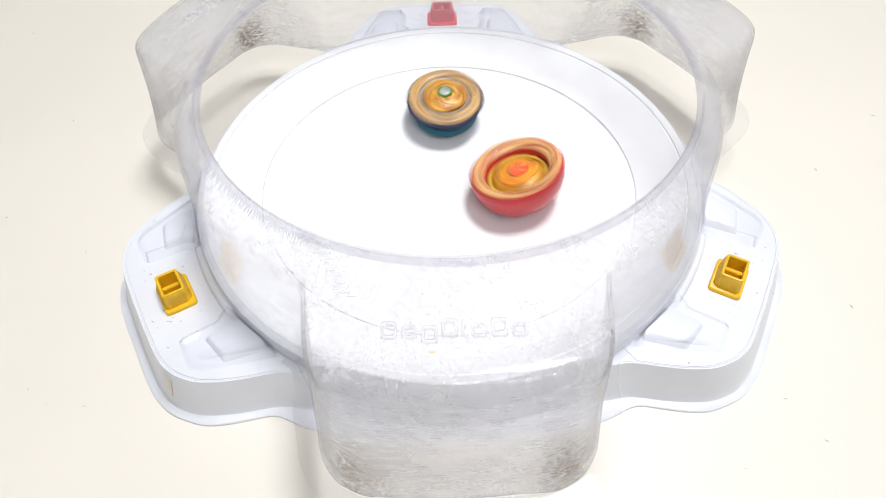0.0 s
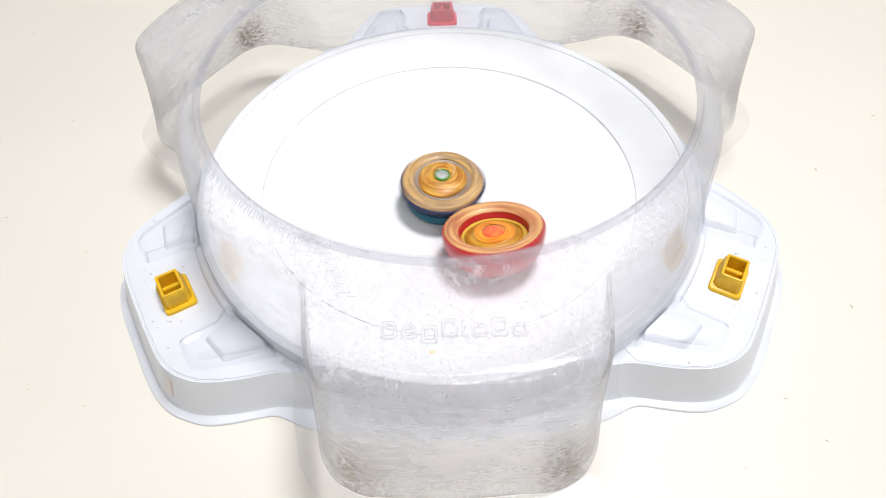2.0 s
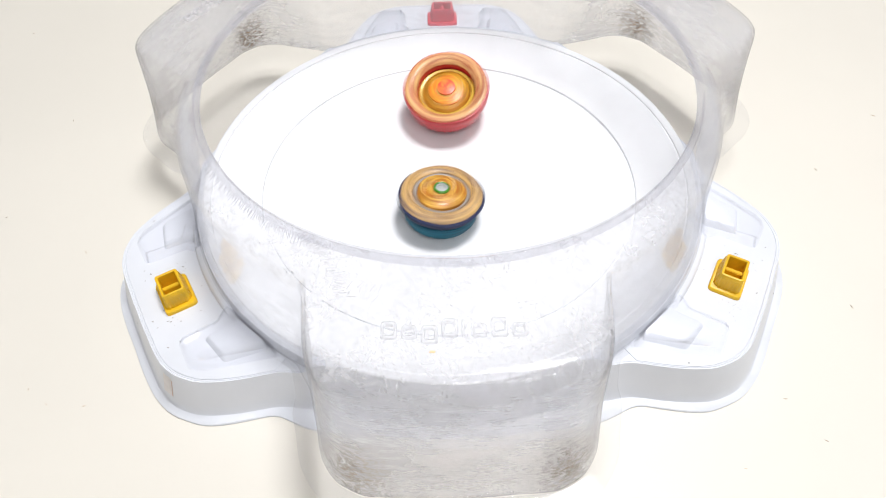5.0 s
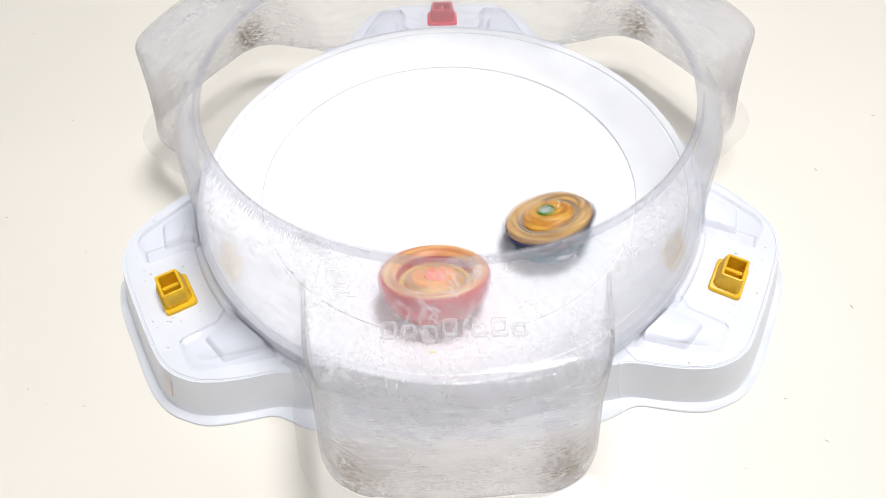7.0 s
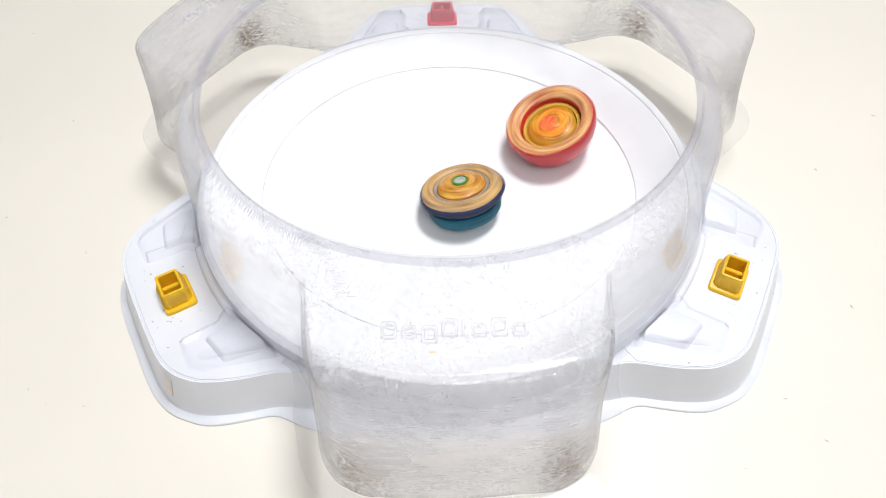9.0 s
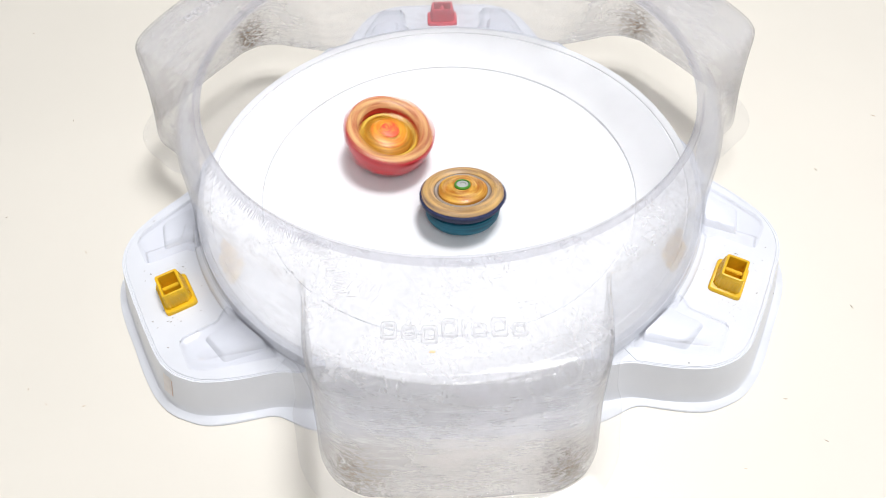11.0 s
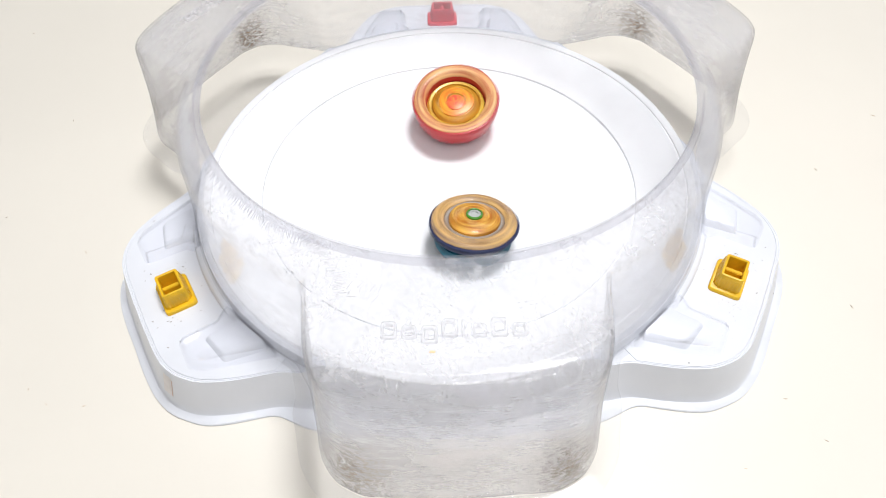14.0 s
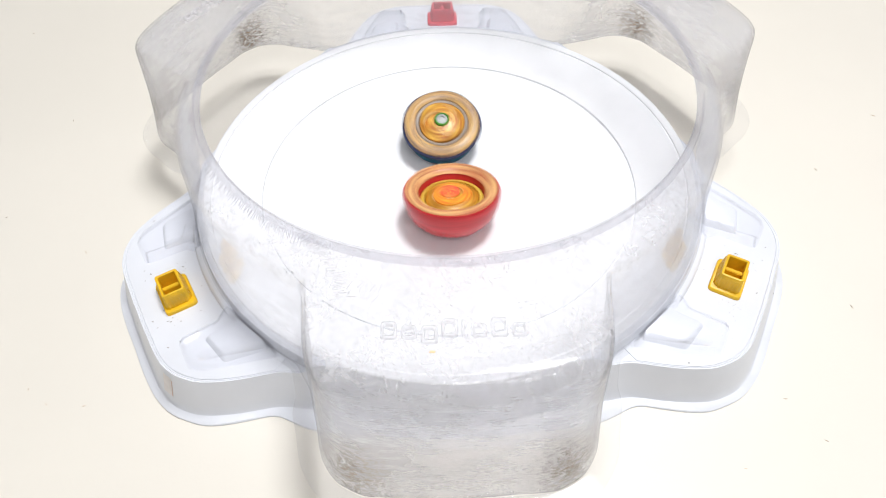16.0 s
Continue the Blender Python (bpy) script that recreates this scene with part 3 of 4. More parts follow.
def build_red_top():
    top = tagged(new("toy_spinner"), "red and gold bowl-shaped toy spinner whirling in the arena", "toy spinner", "spinners in the arena")
    mm = lambda pts: [(r / 1000, z / 1000) for r, z in pts]
    rotor = part("rotor", lathe(mm(((0, 3), (6, 4.6), (14.5, 4.6), (19.2, 6.8), (22.4, 10.6), (24.2, 15.2), (25, 20), (25.1, 22.4), (24.6, 23.6), (23.2, 23.8), (18.0, 22.6), (17.3, 21), (16.6, 14.6), (8, 13.8), (0, 13.8))), 96, 0.018, 6), RED, top, "red tinted body")
    part("rim_ring", lathe(mm(((24.0, 23.2), (23.7, 24.2), (22.6, 24.6), (20.2, 24.1), (18.2, 23.3), (17.2, 21.8))), 96, 0.016, 6), ROSE, rotor, "rose tan outer ring")
    blades(6, .0189, .0240, lambda r: .0237, .0007, 0.5, 0.09, GOLD, rotor, "vane")
    part("inner_ring", lathe(mm(((16.9, 14.4), (16.5, 18.2), (15.6, 19.0), (14.4, 18.7), (13.6, 14))), 96), LEMON, rotor, "lemon yellow ring")
    part("cap_collar", lathe(mm(((10.4, 19.6), (10.0, 20.9), (7.6, 21.5), (5.6, 21.6))), 48, 0.05, 3), ORANGE, rotor, "orange collar round the cap")
    part("hub", lathe(mm(((14.2, 13.8), (14.0, 18.0), (12.6, 19.5), (9.6, 20.5), (6.2, 21.1), (2, 21.4), (0, 21.4))), 64, 0.03, 3), OCHRE, rotor, "amber domed hub")
    blades(3, .0045, .0108, lambda r: .0212 - (r - .0045) * .30, .0009, 1.4, 0.24, GOLD, rotor, "hub_vane")
    cap = part("cap", lathe(mm(((5.6, 20.9), (5.2, 22.0), (3.2, 22.4), (0, 22.5))), 32), CORAL, rotor, "coral red cap")
    cap.location = (.0012, .0006, 0)
    part("driver", lathe(mm(((9, 5.0), (7.5, 3.4), (4, 2.6), (2.6, 1.0), (1.2, 0.1), (0, 0))), 48), BLACK, rotor, "black driver tip")
    return top, rotor


def build_blue_top():
    top = tagged(new("toy_spinner"), "tan and navy toy spinner with a green-ringed hub", "toy spinner", "spinners in the arena")
    mm = lambda pts: [(r / 1000, z / 1000) for r, z in pts]
    rotor = part("rotor", lathe(mm(((0, 11), (16, 11.2), (19.2, 12.4), (21.6, 14.6), (22.7, 16.8), (22.5, 18.0), (20.6, 18.7), (14, 18.6), (0, 18.6))), 96, 0.018, 5), NAVY, top, "navy blue body")
    part("outer_ring", lathe(mm(((20.6, 17.4), (21.5, 17.9), (21.4, 19.0), (20.6, 20.3), (17.8, 21.0), (16.2, 20.8), (15.2, 20.0), (15.0, 18.8))), 96, 0.016, 5), TAN, rotor, "tan gold outer ring")
    blades(5, .0160, .0214, lambda r: .0206 - max(0, r - .018) * .45, .0008, 0.6, 0.11, GOLD, rotor, "vane")
    part("groove_ring", lathe(mm(((15.2, 19.4), (14.4, 20.1), (13.3, 19.8), (12.6, 18.6))), 96), SLATE, rotor, "brown and grey ring")
    part("hub", lathe(mm(((13.0, 18.5), (12.7, 20.6), (11.0, 21.8), (7.8, 22.3), (5.2, 22.8), (0, 22.8))), 64, 0.03, 3), AMBER, rotor, "amber domed hub")
    blades(3, .005, .0108, lambda r: .0227 - (r - .005) * .2, .0008, 1.2, 0.22, GOLD, rotor, "hub_vane")
    part("cap_ring", lathe(mm(((4.3, 22.4), (4.2, 23.6), (3.7, 24.1), (3.2, 23.9), (3.1, 22.8))), 48), GREEN, rotor, "green ring")
    part("cap", lathe(mm(((3.2, 22.8), (3.1, 23.6), (1.9, 23.9), (1.5, 23.2), (0, 23.2))), 32), GREY, rotor, "grey hexagon cap")
    part("under_disc", lathe(mm(((17.6, 11.6), (19.4, 11.2), (19.9, 9.6), (19.5, 6.4), (18.2, 4.2), (15.4, 3.0), (8, 2.8), (6, 2.6))), 96), TEAL, rotor, "teal weight disc")
    part("driver", lathe(mm(((8, 3.4), (6.5, 2.2), (3.6, 1.7), (2.4, 0.8), (1.2, 0.1), (0, 0))), 48), BLACK, rotor, "black driver tip")
    return top, rotor


red_top, red_rotor = build_red_top()
blue_top, blue_rotor = build_blue_top()


def motions():
    walk(red_top, [
        (0, pose(0.0413, -0.0088, 0.0121, -5.2, -15.1)), (0.1, pose(0.0511, -0.0211, 0.0135, -11.1, -18.3)), (0.2, pose(0.0604, -0.0252, 0.0149, -13.7, -20.6)),
        (0.3, pose(0.0662, -0.0222, 0.0156, -13.5, -20.6)), (0.4, pose(0.0771, -0.0171, 0.0172, -12.6, -20.6)), (0.5, pose(0.0762, -0.0037, 0.0167, -10.1, -20.3)),
        (0.6, pose(0.0597, -0.0003, 0.0141, -6.1, -18.4)), (0.7, pose(0.0328, -0.0029, 0.0112, -4.0, -8.1)), (0.8, pose(0.0190, -0.0203, 0.0109, -7.4, -2.7)),
        (0.9, pose(0.0312, -0.0340, 0.0125, -9.4, -6.8)), (1, pose(0.0427, -0.0398, 0.0139, -8.5, -10.7)), (1.1, pose(0.0502, -0.0365, 0.0144, -8.1, -13.8)),
        (1.2, pose(0.0530, -0.0280, 0.0141, -5.8, -15.2)), (1.3, pose(0.0469, -0.0217, 0.0131, -4.3, -13.3)), (1.4, pose(0.0439, -0.0297, 0.0132, -8.0, -12.7)),
        (1.5, pose(0.0360, -0.0325, 0.0127, -9.8, -10.2)), (1.6, pose(0.0280, -0.0441, 0.0131, -14.0, -7.4)), (1.7, pose(0.0242, -0.0536, 0.0140, -17.5, -6.1)),
        (1.8, pose(0.0233, -0.0618, 0.0150, -19.5, -5.4)), (1.9, pose(0.0243, -0.0599, 0.0148, -19.3, -6.0)), (2, pose(0.0225, -0.0556, 0.0141, -18.2, -5.5)),
        (2.1, pose(0.0199, -0.0543, 0.0138, -17.5, -5.1)), (2.2, pose(0.0099, -0.0459, 0.0125, -14.3, -1.9)), (2.3, pose(-0.0044, -0.0429, 0.0121, -13.0, 2.9)),
        (2.4, pose(-0.0173, -0.0481, 0.0130, -14.7, 7.1)), (2.5, pose(-0.0231, -0.0534, 0.0139, -16.4, 8.8)), (2.6, pose(-0.0242, -0.0558, 0.0143, -17.9, 8.4)),
        (2.7, pose(-0.0209, -0.0528, 0.0137, -17.4, 6.3)), (2.8, pose(-0.0282, -0.0509, 0.0139, -17.3, 8.2)), (2.9, pose(-0.0496, -0.0553, 0.0163, -16.5, 12.7)),
        (3, pose(-0.0549, -0.0586, 0.0174, -16.8, 12.3)), (3.1, pose(-0.0504, -0.0601, 0.0171, -19.4, 10.6)), (3.2, pose(-0.0408, -0.0586, 0.0159, -22.5, 8.2)),
        (3.3, pose(-0.0313, -0.0433, 0.0133, -21.2, 5.3)), (3.4, pose(-0.0558, -0.0351, 0.0150, -19.4, 13.0)), (3.5, pose(-0.0713, -0.0238, 0.0165, -16.3, 14.4)),
        (3.6, pose(-0.0761, -0.0209, 0.0172, -15.1, 15.9)), (3.7, pose(-0.0764, -0.0164, 0.0170, -13.8, 17.4)), (3.8, pose(-0.0692, -0.0119, 0.0157, -12.9, 18.8)),
        (3.9, pose(-0.0689, -0.0037, 0.0155, -10.2, 20.1)), (4, pose(-0.0716, 0.0099, 0.0160, -5.9, 20.9)), (4.1, pose(-0.0686, 0.0157, 0.0157, -2.4, 21.4)),
        (4.2, pose(-0.0589, 0.0239, 0.0146, 2.7, 21.3)), (4.7, pose(-0.0250, 0.0553, 0.0142, 15.5, 7.4)), (5.2, pose(0.0212, 0.0684, 0.0159, 18.8, -11.2)),
        (5.7, pose(0.0531, 0.0469, 0.0158, 13.5, -23.6)), (6, pose(0.0603, 0.0231, 0.0148, 7.4, -28.6)), (6.3, pose(0.0511, -0.0005, 0.0130, -0.2, -26.6)),
        (6.4, pose(0.0300, -0.0207, 0.0115, -5.5, -23.0)), (6.5, pose(0.0155, -0.0414, 0.0122, -11.1, -22.1)), (6.6, pose(0.0100, -0.0562, 0.0138, -17.3, -17.9)),
        (6.7, pose(0.0128, -0.0670, 0.0153, -20.2, -16.1)), (6.8, pose(0.0123, -0.0777, 0.0171, -21.1, -12.6)), (6.9, pose(0.0011, -0.0869, 0.0187, -22.2, -6.4)),
        (7, pose(-0.0081, -0.0861, 0.0186, -22.9, -0.9)), (7.1, pose(-0.0163, -0.0764, 0.0170, -24.3, 1.3)), (7.2, pose(-0.0220, -0.0556, 0.0141, -23.8, 4.2)),
        (7.3, pose(-0.0343, -0.0434, 0.0135, -21.2, 8.2)), (7.4, pose(-0.0465, -0.0278, 0.0134, -17.3, 12.1)), (7.5, pose(-0.0575, -0.0133, 0.0140, -13.8, 15.4)),
        (7.6, pose(-0.0652, 0.0016, 0.0149, -7.4, 18.4)), (7.7, pose(-0.0689, 0.0108, 0.0156, -3.4, 19.2)), (7.8, pose(-0.0682, 0.0185, 0.0157, 0.0, 19.8)),
        (7.9, pose(-0.0614, 0.0260, 0.0151, 4.0, 20.0)), (8, pose(-0.0508, 0.0327, 0.0142, 7.9, 18.6)), (8.1, pose(-0.0370, 0.0346, 0.0130, 9.0, 13.6)),
        (8.2, pose(-0.0231, 0.0549, 0.0141, 16.8, 8.8)), (8.3, pose(-0.0104, 0.0635, 0.0148, 19.9, 3.9)), (8.4, pose(0.0042, 0.0655, 0.0150, 20.6, -1.6)),
        (8.5, pose(0.0168, 0.0659, 0.0153, 20.3, -6.1)), (8.6, pose(0.0283, 0.0612, 0.0152, 18.7, -10.2)), (8.7, pose(0.0369, 0.0523, 0.0147, 16.4, -13.8)),
        (8.8, pose(0.0491, 0.0397, 0.0146, 11.8, -18.3)), (8.9, pose(0.0601, 0.0392, 0.0159, 9.8, -19.6)), (9, pose(0.0650, 0.0299, 0.0159, 6.6, -21.0)),
        (9.1, pose(0.0658, 0.0193, 0.0154, 3.5, -22.1)), (9.2, pose(0.0618, 0.0072, 0.0145, -0.4, -22.5)), (9.5, pose(0.0416, -0.0232, 0.0126, -11.4, -15.4)),
        (9.9, pose(0.0044, -0.0527, 0.0132, -22.2, -1.7)), (10.1, pose(-0.0163, -0.0553, 0.0138, -23.1, 6.4)), (10.3, pose(-0.0363, -0.0457, 0.0139, -19.6, 14.0)),
        (10.7, pose(-0.0570, -0.0080, 0.0138, -5.9, 20.8)), (11, pose(-0.0369, 0.0288, 0.0125, 7.5, 13.5)), (11.3, pose(0.0142, 0.0428, 0.0123, 12.5, -5.3)),
        (11.4, pose(0.0291, 0.0416, 0.0130, 12.1, -10.8)), (11.5, pose(0.0411, 0.0380, 0.0136, 10.8, -15.2)), (11.6, pose(0.0501, 0.0322, 0.0141, 9.3, -18.5)),
        (11.7, pose(0.0553, 0.0245, 0.0142, 7.1, -20.3)), (11.8, pose(0.0558, 0.0137, 0.0138, 3.8, -20.4)), (11.9, pose(0.0536, 0.0010, 0.0133, -0.3, -19.5)),
        (12, pose(0.0496, -0.0137, 0.0130, -5.0, -18.1)), (12.1, pose(0.0438, -0.0212, 0.0127, -7.7, -15.5)), (12.2, pose(0.0326, -0.0373, 0.0128, -13.5, -10.9)),
        (12.3, pose(0.0210, -0.0430, 0.0126, -15.6, -6.1)), (12.4, pose(0.0087, -0.0499, 0.0130, -18.2, -0.8)), (12.5, pose(-0.0054, -0.0514, 0.0131, -18.7, 5.2)),
        (12.6, pose(-0.0166, -0.0486, 0.0130, -16.7, 8.8)), (12.7, pose(-0.0263, -0.0449, 0.0131, -14.3, 11.7)), (12.8, pose(-0.0339, -0.0391, 0.0131, -11.2, 13.8)),
        (12.9, pose(-0.0364, -0.0240, 0.0122, -4.7, 13.9)), (13, pose(-0.0451, -0.0181, 0.0127, -1.6, 16.4)), (13.1, pose(-0.0475, -0.0012, 0.0126, 3.0, 17.3)),
        (13.2, pose(-0.0464, 0.0101, 0.0126, 5.5, 16.9)), (13.3, pose(-0.0392, 0.0205, 0.0123, 7.7, 14.4)), (13.4, pose(-0.0429, 0.0306, 0.0132, 9.7, 15.8)),
        (13.5, pose(-0.0397, 0.0373, 0.0134, 10.6, 14.7)), (13.6, pose(-0.0319, 0.0409, 0.0131, 11.3, 11.8)), (13.7, pose(-0.0222, 0.0383, 0.0123, 9.7, 8.2)),
        (13.8, pose(-0.0089, 0.0416, 0.0121, 10.3, 3.3)), (13.9, pose(0.0002, 0.0521, 0.0131, 13.6, -0.1)), (14, pose(0.0066, 0.0553, 0.0136, 14.1, -2.5)),
        (14.1, pose(0.0128, 0.0449, 0.0125, 9.9, -5.3)), (14.2, pose(0.0216, 0.0380, 0.0122, 7.0, -9.1)), (14.3, pose(0.0280, 0.0240, 0.0116, 1.5, -12.0)),
        (14.4, pose(0.0397, 0.0265, 0.0126, 2.0, -16.8)), (14.5, pose(0.0435, 0.0273, 0.0130, 1.9, -18.8)), (14.6, pose(0.0405, 0.0156, 0.0122, -1.7, -17.1)),
        (14.7, pose(0.0379, 0.0076, 0.0117, -4.0, -15.6)), (14.8, pose(0.0467, -0.0027, 0.0125, -7.2, -18.3)), (14.9, pose(0.0511, -0.0042, 0.0130, -7.1, -19.4)),
        (15, pose(0.0507, -0.0052, 0.0130, -6.9, -18.6)), (15.1, pose(0.0425, -0.0122, 0.0122, -8.4, -15.2)), (15.2, pose(0.0332, -0.0147, 0.0115, -8.3, -11.4)),
        (15.3, pose(0.0260, -0.0180, 0.0112, -8.6, -8.4)), (15.4, pose(0.0240, -0.0184, 0.0110, -7.7, -7.2)), (15.5, pose(0.0211, -0.0221, 0.0111, -8.0, -5.7)),
        (15.6, pose(0.0176, -0.0229, 0.0110, -8.9, -4.9)), (15.7, pose(0.0155, -0.0204, 0.0108, -8.6, -4.5)), (15.8, pose(0.0112, -0.0255, 0.0109, -11.1, -3.3)),
        (15.9, pose(0.0072, -0.0264, 0.0109, -12.0, -2.3)), (16, pose(0.0014, -0.0246, 0.0107, -11.9, -0.5)),
    ])
    walk(blue_top, [
        (0, pose(-0.0004, 0.0588, 0.0140, 8.2, 0.0)), (0.1, pose(0.0098, 0.0643, 0.0149, 9.8, -1.4)), (0.2, pose(0.0187, 0.0439, 0.0126, 7.7, -2.6)),
        (0.3, pose(0.0208, 0.0107, 0.0106, 3.9, -2.9)), (0.4, pose(-0.0021, -0.0104, 0.0101, 1.7, 0.3)), (0.5, pose(-0.0286, -0.0217, 0.0115, 1.0, 4.0)),
        (0.6, pose(-0.0437, -0.0222, 0.0128, 1.3, 6.1)), (0.7, pose(-0.0439, -0.0168, 0.0125, 2.5, 6.2)), (0.8, pose(-0.0466, -0.0071, 0.0126, 4.2, 6.5)),
        (0.9, pose(-0.0675, -0.0014, 0.0152, 5.4, 9.5)), (1, pose(-0.0652, 0.0164, 0.0152, 8.3, 9.2)), (1.1, pose(-0.0444, 0.0256, 0.0130, 8.4, 6.3)),
        (1.2, pose(-0.0122, 0.0294, 0.0112, 7.7, 1.7)), (1.3, pose(0.0142, 0.0179, 0.0106, 4.9, -2.0)), (1.4, pose(0.0162, 0.0260, 0.0111, 4.8, -2.3)),
        (1.5, pose(0.0151, 0.0200, 0.0107, 2.8, -2.1)), (1.6, pose(0.0095, 0.0173, 0.0104, 2.8, -1.3)), (1.7, pose(0.0053, 0.0088, 0.0101, 2.0, -0.7)),
        (1.8, pose(0.0033, -0.0040, 0.0100, 0.6, -0.5)), (1.9, pose(0.0031, -0.0103, 0.0101, 0.2, -0.4)), (2, pose(-0.0036, -0.0088, 0.0101, 0.8, 0.5)),
        (2.1, pose(-0.0129, 0.0032, 0.0102, 2.0, 1.2)), (2.2, pose(-0.0142, 0.0074, 0.0103, 2.2, 0.8)), (2.3, pose(-0.0061, 0.0159, 0.0103, 3.0, -0.9)),
        (2.4, pose(0.0050, 0.0387, 0.0118, 5.8, -3.1)), (2.5, pose(0.0159, 0.0424, 0.0124, 5.9, -5.3)), (2.6, pose(0.0240, 0.0239, 0.0113, 3.3, -7.0)),
        (2.7, pose(0.0258, -0.0004, 0.0108, -0.1, -7.8)), (2.8, pose(0.0286, -0.0072, 0.0110, -1.0, -8.8)), (2.9, pose(0.0538, 0.0180, 0.0137, 2.5, -12.9)),
        (3, pose(0.0612, 0.0268, 0.0151, 3.8, -14.6)), (3.1, pose(0.0534, 0.0157, 0.0136, 1.8, -12.5)), (3.2, pose(0.0351, -0.0051, 0.0114, -1.5, -8.9)),
        (3.3, pose(0.0165, -0.0218, 0.0109, -4.3, -5.3)), (3.4, pose(0.0372, -0.0145, 0.0118, -3.6, -7.2)), (3.5, pose(0.0464, 0.0003, 0.0125, -2.0, -7.5)),
        (3.6, pose(0.0362, 0.0065, 0.0116, -0.1, -5.9)), (3.7, pose(0.0152, 0.0024, 0.0103, 0.3, -2.7)), (3.8, pose(-0.0033, -0.0071, 0.0101, 0.0, 0.1)),
        (3.9, pose(0.0011, -0.0068, 0.0101, 1.1, -0.3)), (4, pose(0.0216, -0.0000, 0.0105, 3.0, -3.0)), (4.1, pose(0.0284, 0.0112, 0.0111, 4.3, -3.7)),
        (4.2, pose(0.0221, 0.0117, 0.0107, 4.0, -2.6)), (4.7, pose(0.0107, -0.0057, 0.0102, 0.1, 0.3)), (5.2, pose(-0.0205, -0.0236, 0.0111, -4.0, 6.0)),
        (5.7, pose(-0.0575, -0.0175, 0.0142, -4.6, 12.5)), (6, pose(-0.0735, -0.0035, 0.0162, -3.6, 15.5)), (6.3, pose(-0.0760, 0.0121, 0.0168, -2.3, 16.7)),
        (6.4, pose(-0.0399, 0.0177, 0.0122, -2.0, 11.6)), (6.5, pose(-0.0017, 0.0145, 0.0102, -3.0, 6.3)), (6.6, pose(0.0319, 0.0004, 0.0112, -5.9, -1.3)),
        (6.7, pose(0.0515, -0.0231, 0.0137, -10.2, -6.9)), (6.8, pose(0.0527, -0.0455, 0.0156, -14.4, -10.1)), (6.9, pose(0.0585, -0.0567, 0.0176, -16.9, -14.0)),
        (7, pose(0.0532, -0.0456, 0.0156, -16.4, -16.1)), (7.1, pose(0.0338, -0.0372, 0.0129, -13.2, -13.5)), (7.2, pose(0.0160, -0.0265, 0.0111, -9.7, -11.2)),
        (7.3, pose(0.0085, 0.0039, 0.0101, -3.5, -10.4)), (7.4, pose(0.0094, 0.0268, 0.0109, 1.8, -10.9)), (7.5, pose(0.0150, 0.0431, 0.0124, 6.0, -12.2)),
        (7.6, pose(0.0231, 0.0463, 0.0131, 8.1, -11.4)), (7.7, pose(0.0257, 0.0366, 0.0123, 8.3, -9.7)), (7.8, pose(0.0244, 0.0173, 0.0110, 7.2, -7.5)),
        (7.9, pose(0.0157, 0.0011, 0.0103, 6.6, -4.2)), (8, pose(0.0016, -0.0072, 0.0101, 7.0, -0.2)), (8.1, pose(-0.0095, -0.0146, 0.0103, 3.4, 2.7)),
        (8.2, pose(-0.0160, -0.0326, 0.0115, -1.8, 5.0)), (8.3, pose(-0.0223, -0.0369, 0.0121, -5.0, 7.3)), (8.4, pose(-0.0215, -0.0369, 0.0121, -7.6, 8.7)),
        (8.5, pose(-0.0186, -0.0263, 0.0112, -8.7, 9.7)), (8.6, pose(-0.0093, -0.0158, 0.0104, -9.7, 5.9)), (8.7, pose(0.0010, -0.0073, 0.0101, -11.0, 1.9)),
        (8.8, pose(0.0095, -0.0094, 0.0102, -13.3, -3.4)), (8.9, pose(0.0120, -0.0155, 0.0104, -13.2, -6.9)), (9, pose(0.0095, -0.0180, 0.0105, -12.5, -9.6)),
        (9.1, pose(0.0061, -0.0169, 0.0104, -9.4, -8.0)), (9.2, pose(0.0021, -0.0113, 0.0102, -5.6, -6.3)), (9.5, pose(-0.0058, -0.0027, 0.0100, -5.0, -4.1)),
        (9.9, pose(-0.0025, 0.0056, 0.0100, -4.6, -3.0)), (10.1, pose(0.0018, 0.0053, 0.0100, -5.0, -2.8)), (10.3, pose(0.0059, 0.0005, 0.0100, -6.0, -2.7)),
        (10.7, pose(0.0077, -0.0151, 0.0103, -9.0, -1.4)), (11, pose(0.0069, -0.0207, 0.0105, -10.3, -0.1)), (11.3, pose(0.0043, -0.0186, 0.0104, -10.6, 1.4)),
        (11.4, pose(0.0020, -0.0189, 0.0104, -9.1, -3.3)), (11.5, pose(-0.0024, -0.0179, 0.0104, -7.5, -7.7)), (11.6, pose(-0.0062, -0.0184, 0.0104, -6.2, -5.2)),
        (11.7, pose(-0.0049, -0.0180, 0.0104, -4.7, -3.3)), (11.8, pose(-0.0028, -0.0143, 0.0102, -2.8, -1.6)), (11.9, pose(-0.0043, -0.0094, 0.0101, -0.7, 0.6)),
        (12, pose(-0.0096, -0.0032, 0.0101, 1.5, 3.3)), (12.1, pose(-0.0097, -0.0012, 0.0101, 1.4, 2.0)), (12.2, pose(-0.0083, 0.0018, 0.0101, 1.5, 0.4)),
        (12.3, pose(-0.0054, 0.0027, 0.0100, 1.2, -1.4)), (12.4, pose(-0.0025, 0.0036, 0.0100, 0.9, -3.3)), (12.5, pose(0.0004, 0.0023, 0.0100, 0.3, -5.1)),
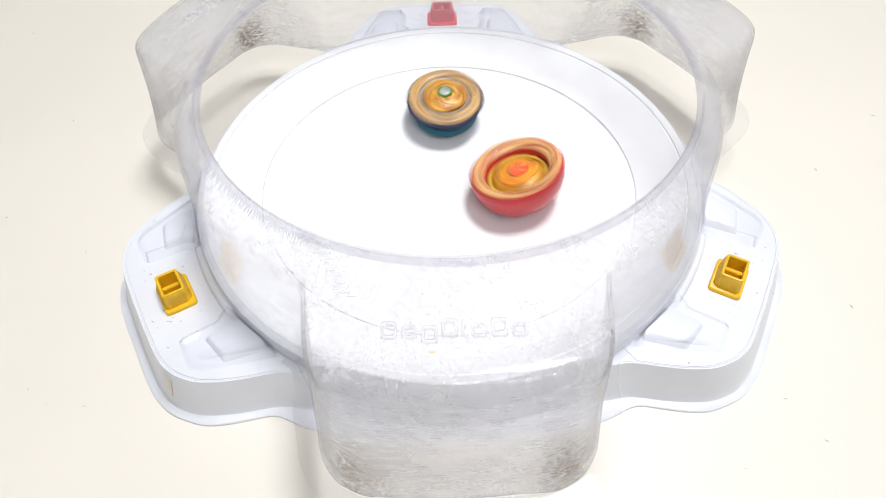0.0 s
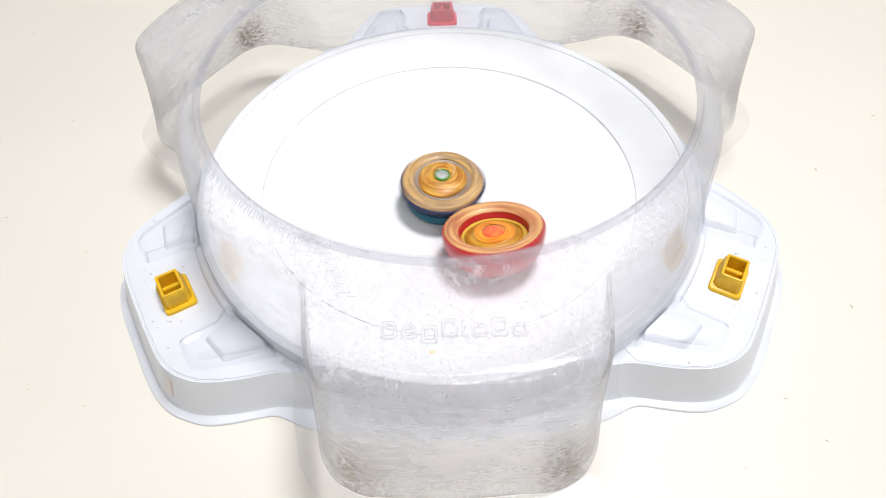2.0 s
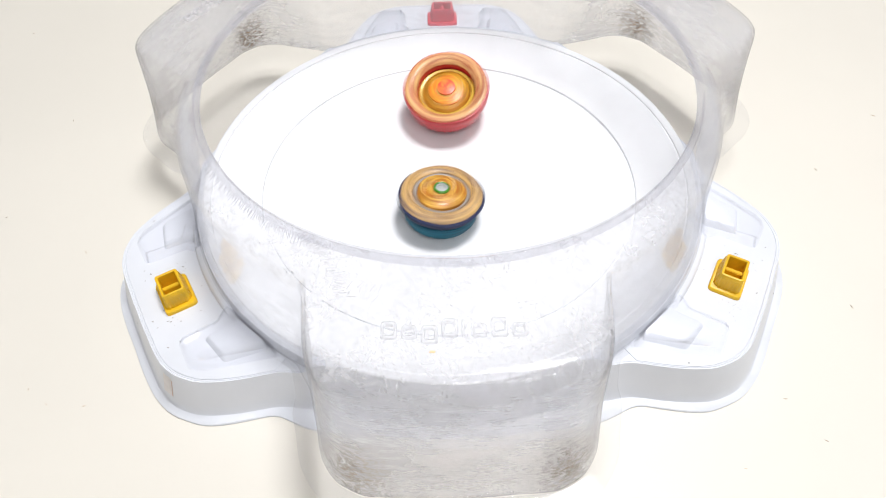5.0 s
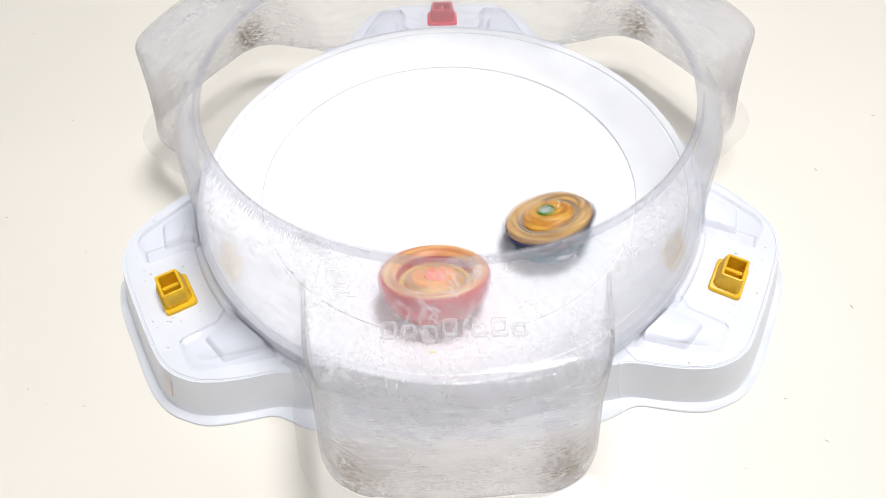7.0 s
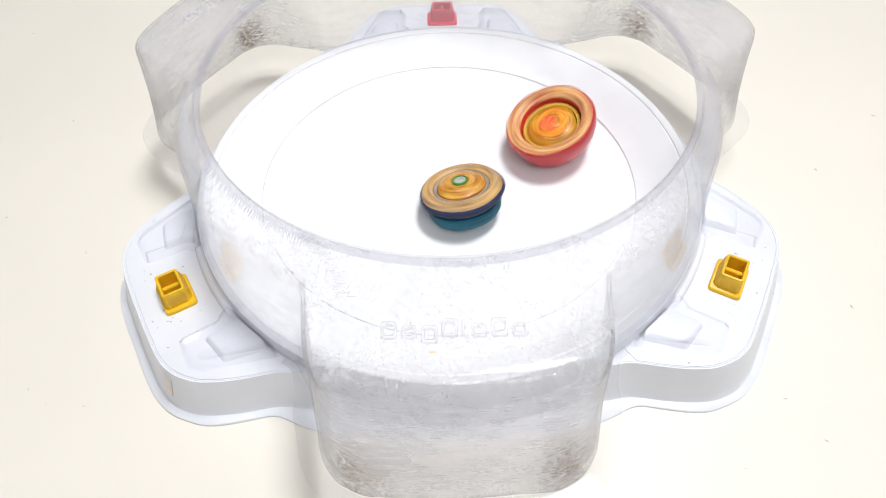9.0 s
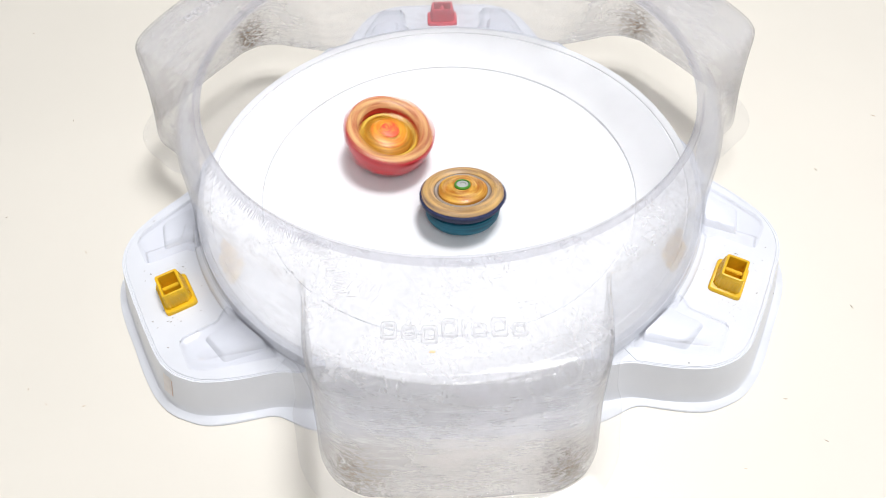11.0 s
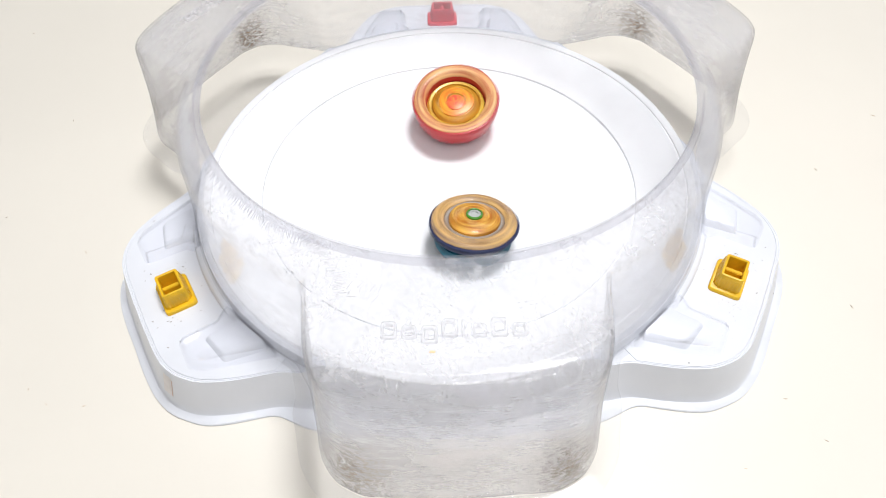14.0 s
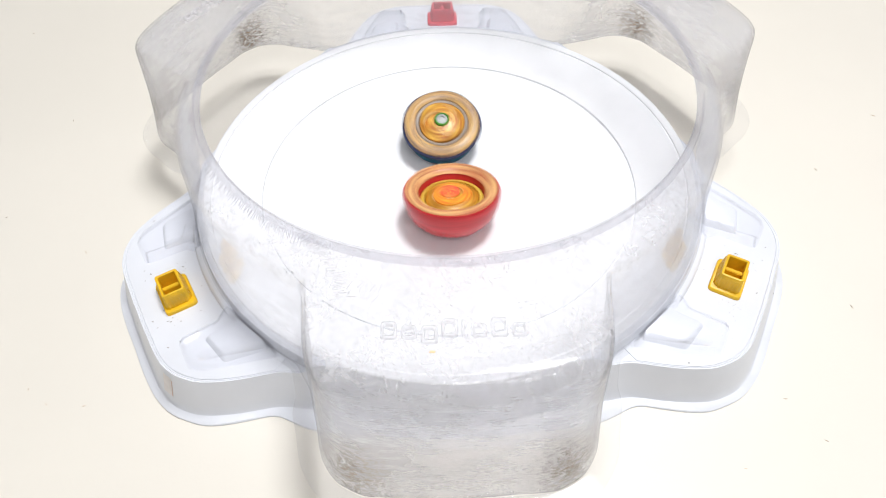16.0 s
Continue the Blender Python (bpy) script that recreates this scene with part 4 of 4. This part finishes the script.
        (12.6, pose(0.0040, 0.0030, 0.0100, -0.2, -5.0)), (12.7, pose(0.0060, 0.0026, 0.0100, -0.8, -4.6)), (12.8, pose(0.0073, 0.0033, 0.0101, -1.3, -4.2)),
        (12.9, pose(0.0070, 0.0009, 0.0101, -2.3, -3.6)), (13, pose(0.0160, 0.0033, 0.0103, -2.5, -4.2)), (13.1, pose(0.0199, 0.0040, 0.0105, -2.6, -5.0)),
        (13.2, pose(0.0167, -0.0012, 0.0103, -3.6, -4.7)), (13.3, pose(0.0122, -0.0021, 0.0102, -3.9, -4.3)), (13.4, pose(0.0277, -0.0089, 0.0110, -5.0, -6.7)),
        (13.5, pose(0.0311, -0.0136, 0.0113, -5.9, -7.4)), (13.6, pose(0.0268, -0.0143, 0.0111, -6.0, -5.4)), (13.7, pose(0.0180, -0.0136, 0.0106, -5.9, -2.7)),
        (13.8, pose(0.0125, -0.0218, 0.0107, -7.1, -0.6)), (13.9, pose(0.0144, -0.0419, 0.0123, -9.9, 0.6)), (14, pose(0.0109, -0.0427, 0.0122, -10.0, 2.5)),
        (14.1, pose(0.0090, -0.0420, 0.0121, -10.9, 0.7)), (14.2, pose(0.0040, -0.0306, 0.0111, -10.3, -0.6)), (14.3, pose(-0.0004, -0.0263, 0.0108, -5.7, -8.0)),
        (14.4, pose(-0.0144, -0.0332, 0.0115, -3.1, -2.0)), (14.5, pose(-0.0219, -0.0306, 0.0116, 0.7, 3.1)), (14.6, pose(-0.0220, -0.0265, 0.0114, 1.1, 4.7)),
        (14.7, pose(-0.0191, -0.0159, 0.0107, 2.4, 5.9)), (14.8, pose(-0.0365, -0.0195, 0.0120, 1.7, 9.9)), (14.9, pose(-0.0509, -0.0203, 0.0134, 1.4, 13.5)),
        (15, pose(-0.0495, -0.0191, 0.0132, 1.3, 14.9)), (15.1, pose(-0.0464, -0.0152, 0.0127, -6.1, 11.6)), (15.2, pose(-0.0395, -0.0139, 0.0120, -13.9, 7.8)),
        (15.3, pose(-0.0258, -0.0092, 0.0109, -8.3, -1.4)), (15.4, pose(-0.0234, 0.0008, 0.0106, -4.9, -5.2)), (15.5, pose(-0.0174, 0.0110, 0.0105, -1.5, -9.6)),
        (15.6, pose(-0.0124, 0.0219, 0.0107, 0.6, -8.3)), (15.7, pose(-0.0085, 0.0269, 0.0109, 1.8, -6.8)), (15.8, pose(-0.0071, 0.0371, 0.0116, 5.7, -6.0)),
        (15.9, pose(-0.0051, 0.0407, 0.0119, 8.7, -5.4)), (16, pose(-0.0029, 0.0415, 0.0120, 17.8, 0.4)),
    ])
    # the rotors whirl on their tips, a bit under a quarter turn from row to row
    for rotor, step in ((red_rotor, 82.0), (blue_rotor, -84.0)):
        walk(rotor, [(k / FPS, pose(0, 0, 0, 0, 0, k * step)) for k in range(481)])


motions()
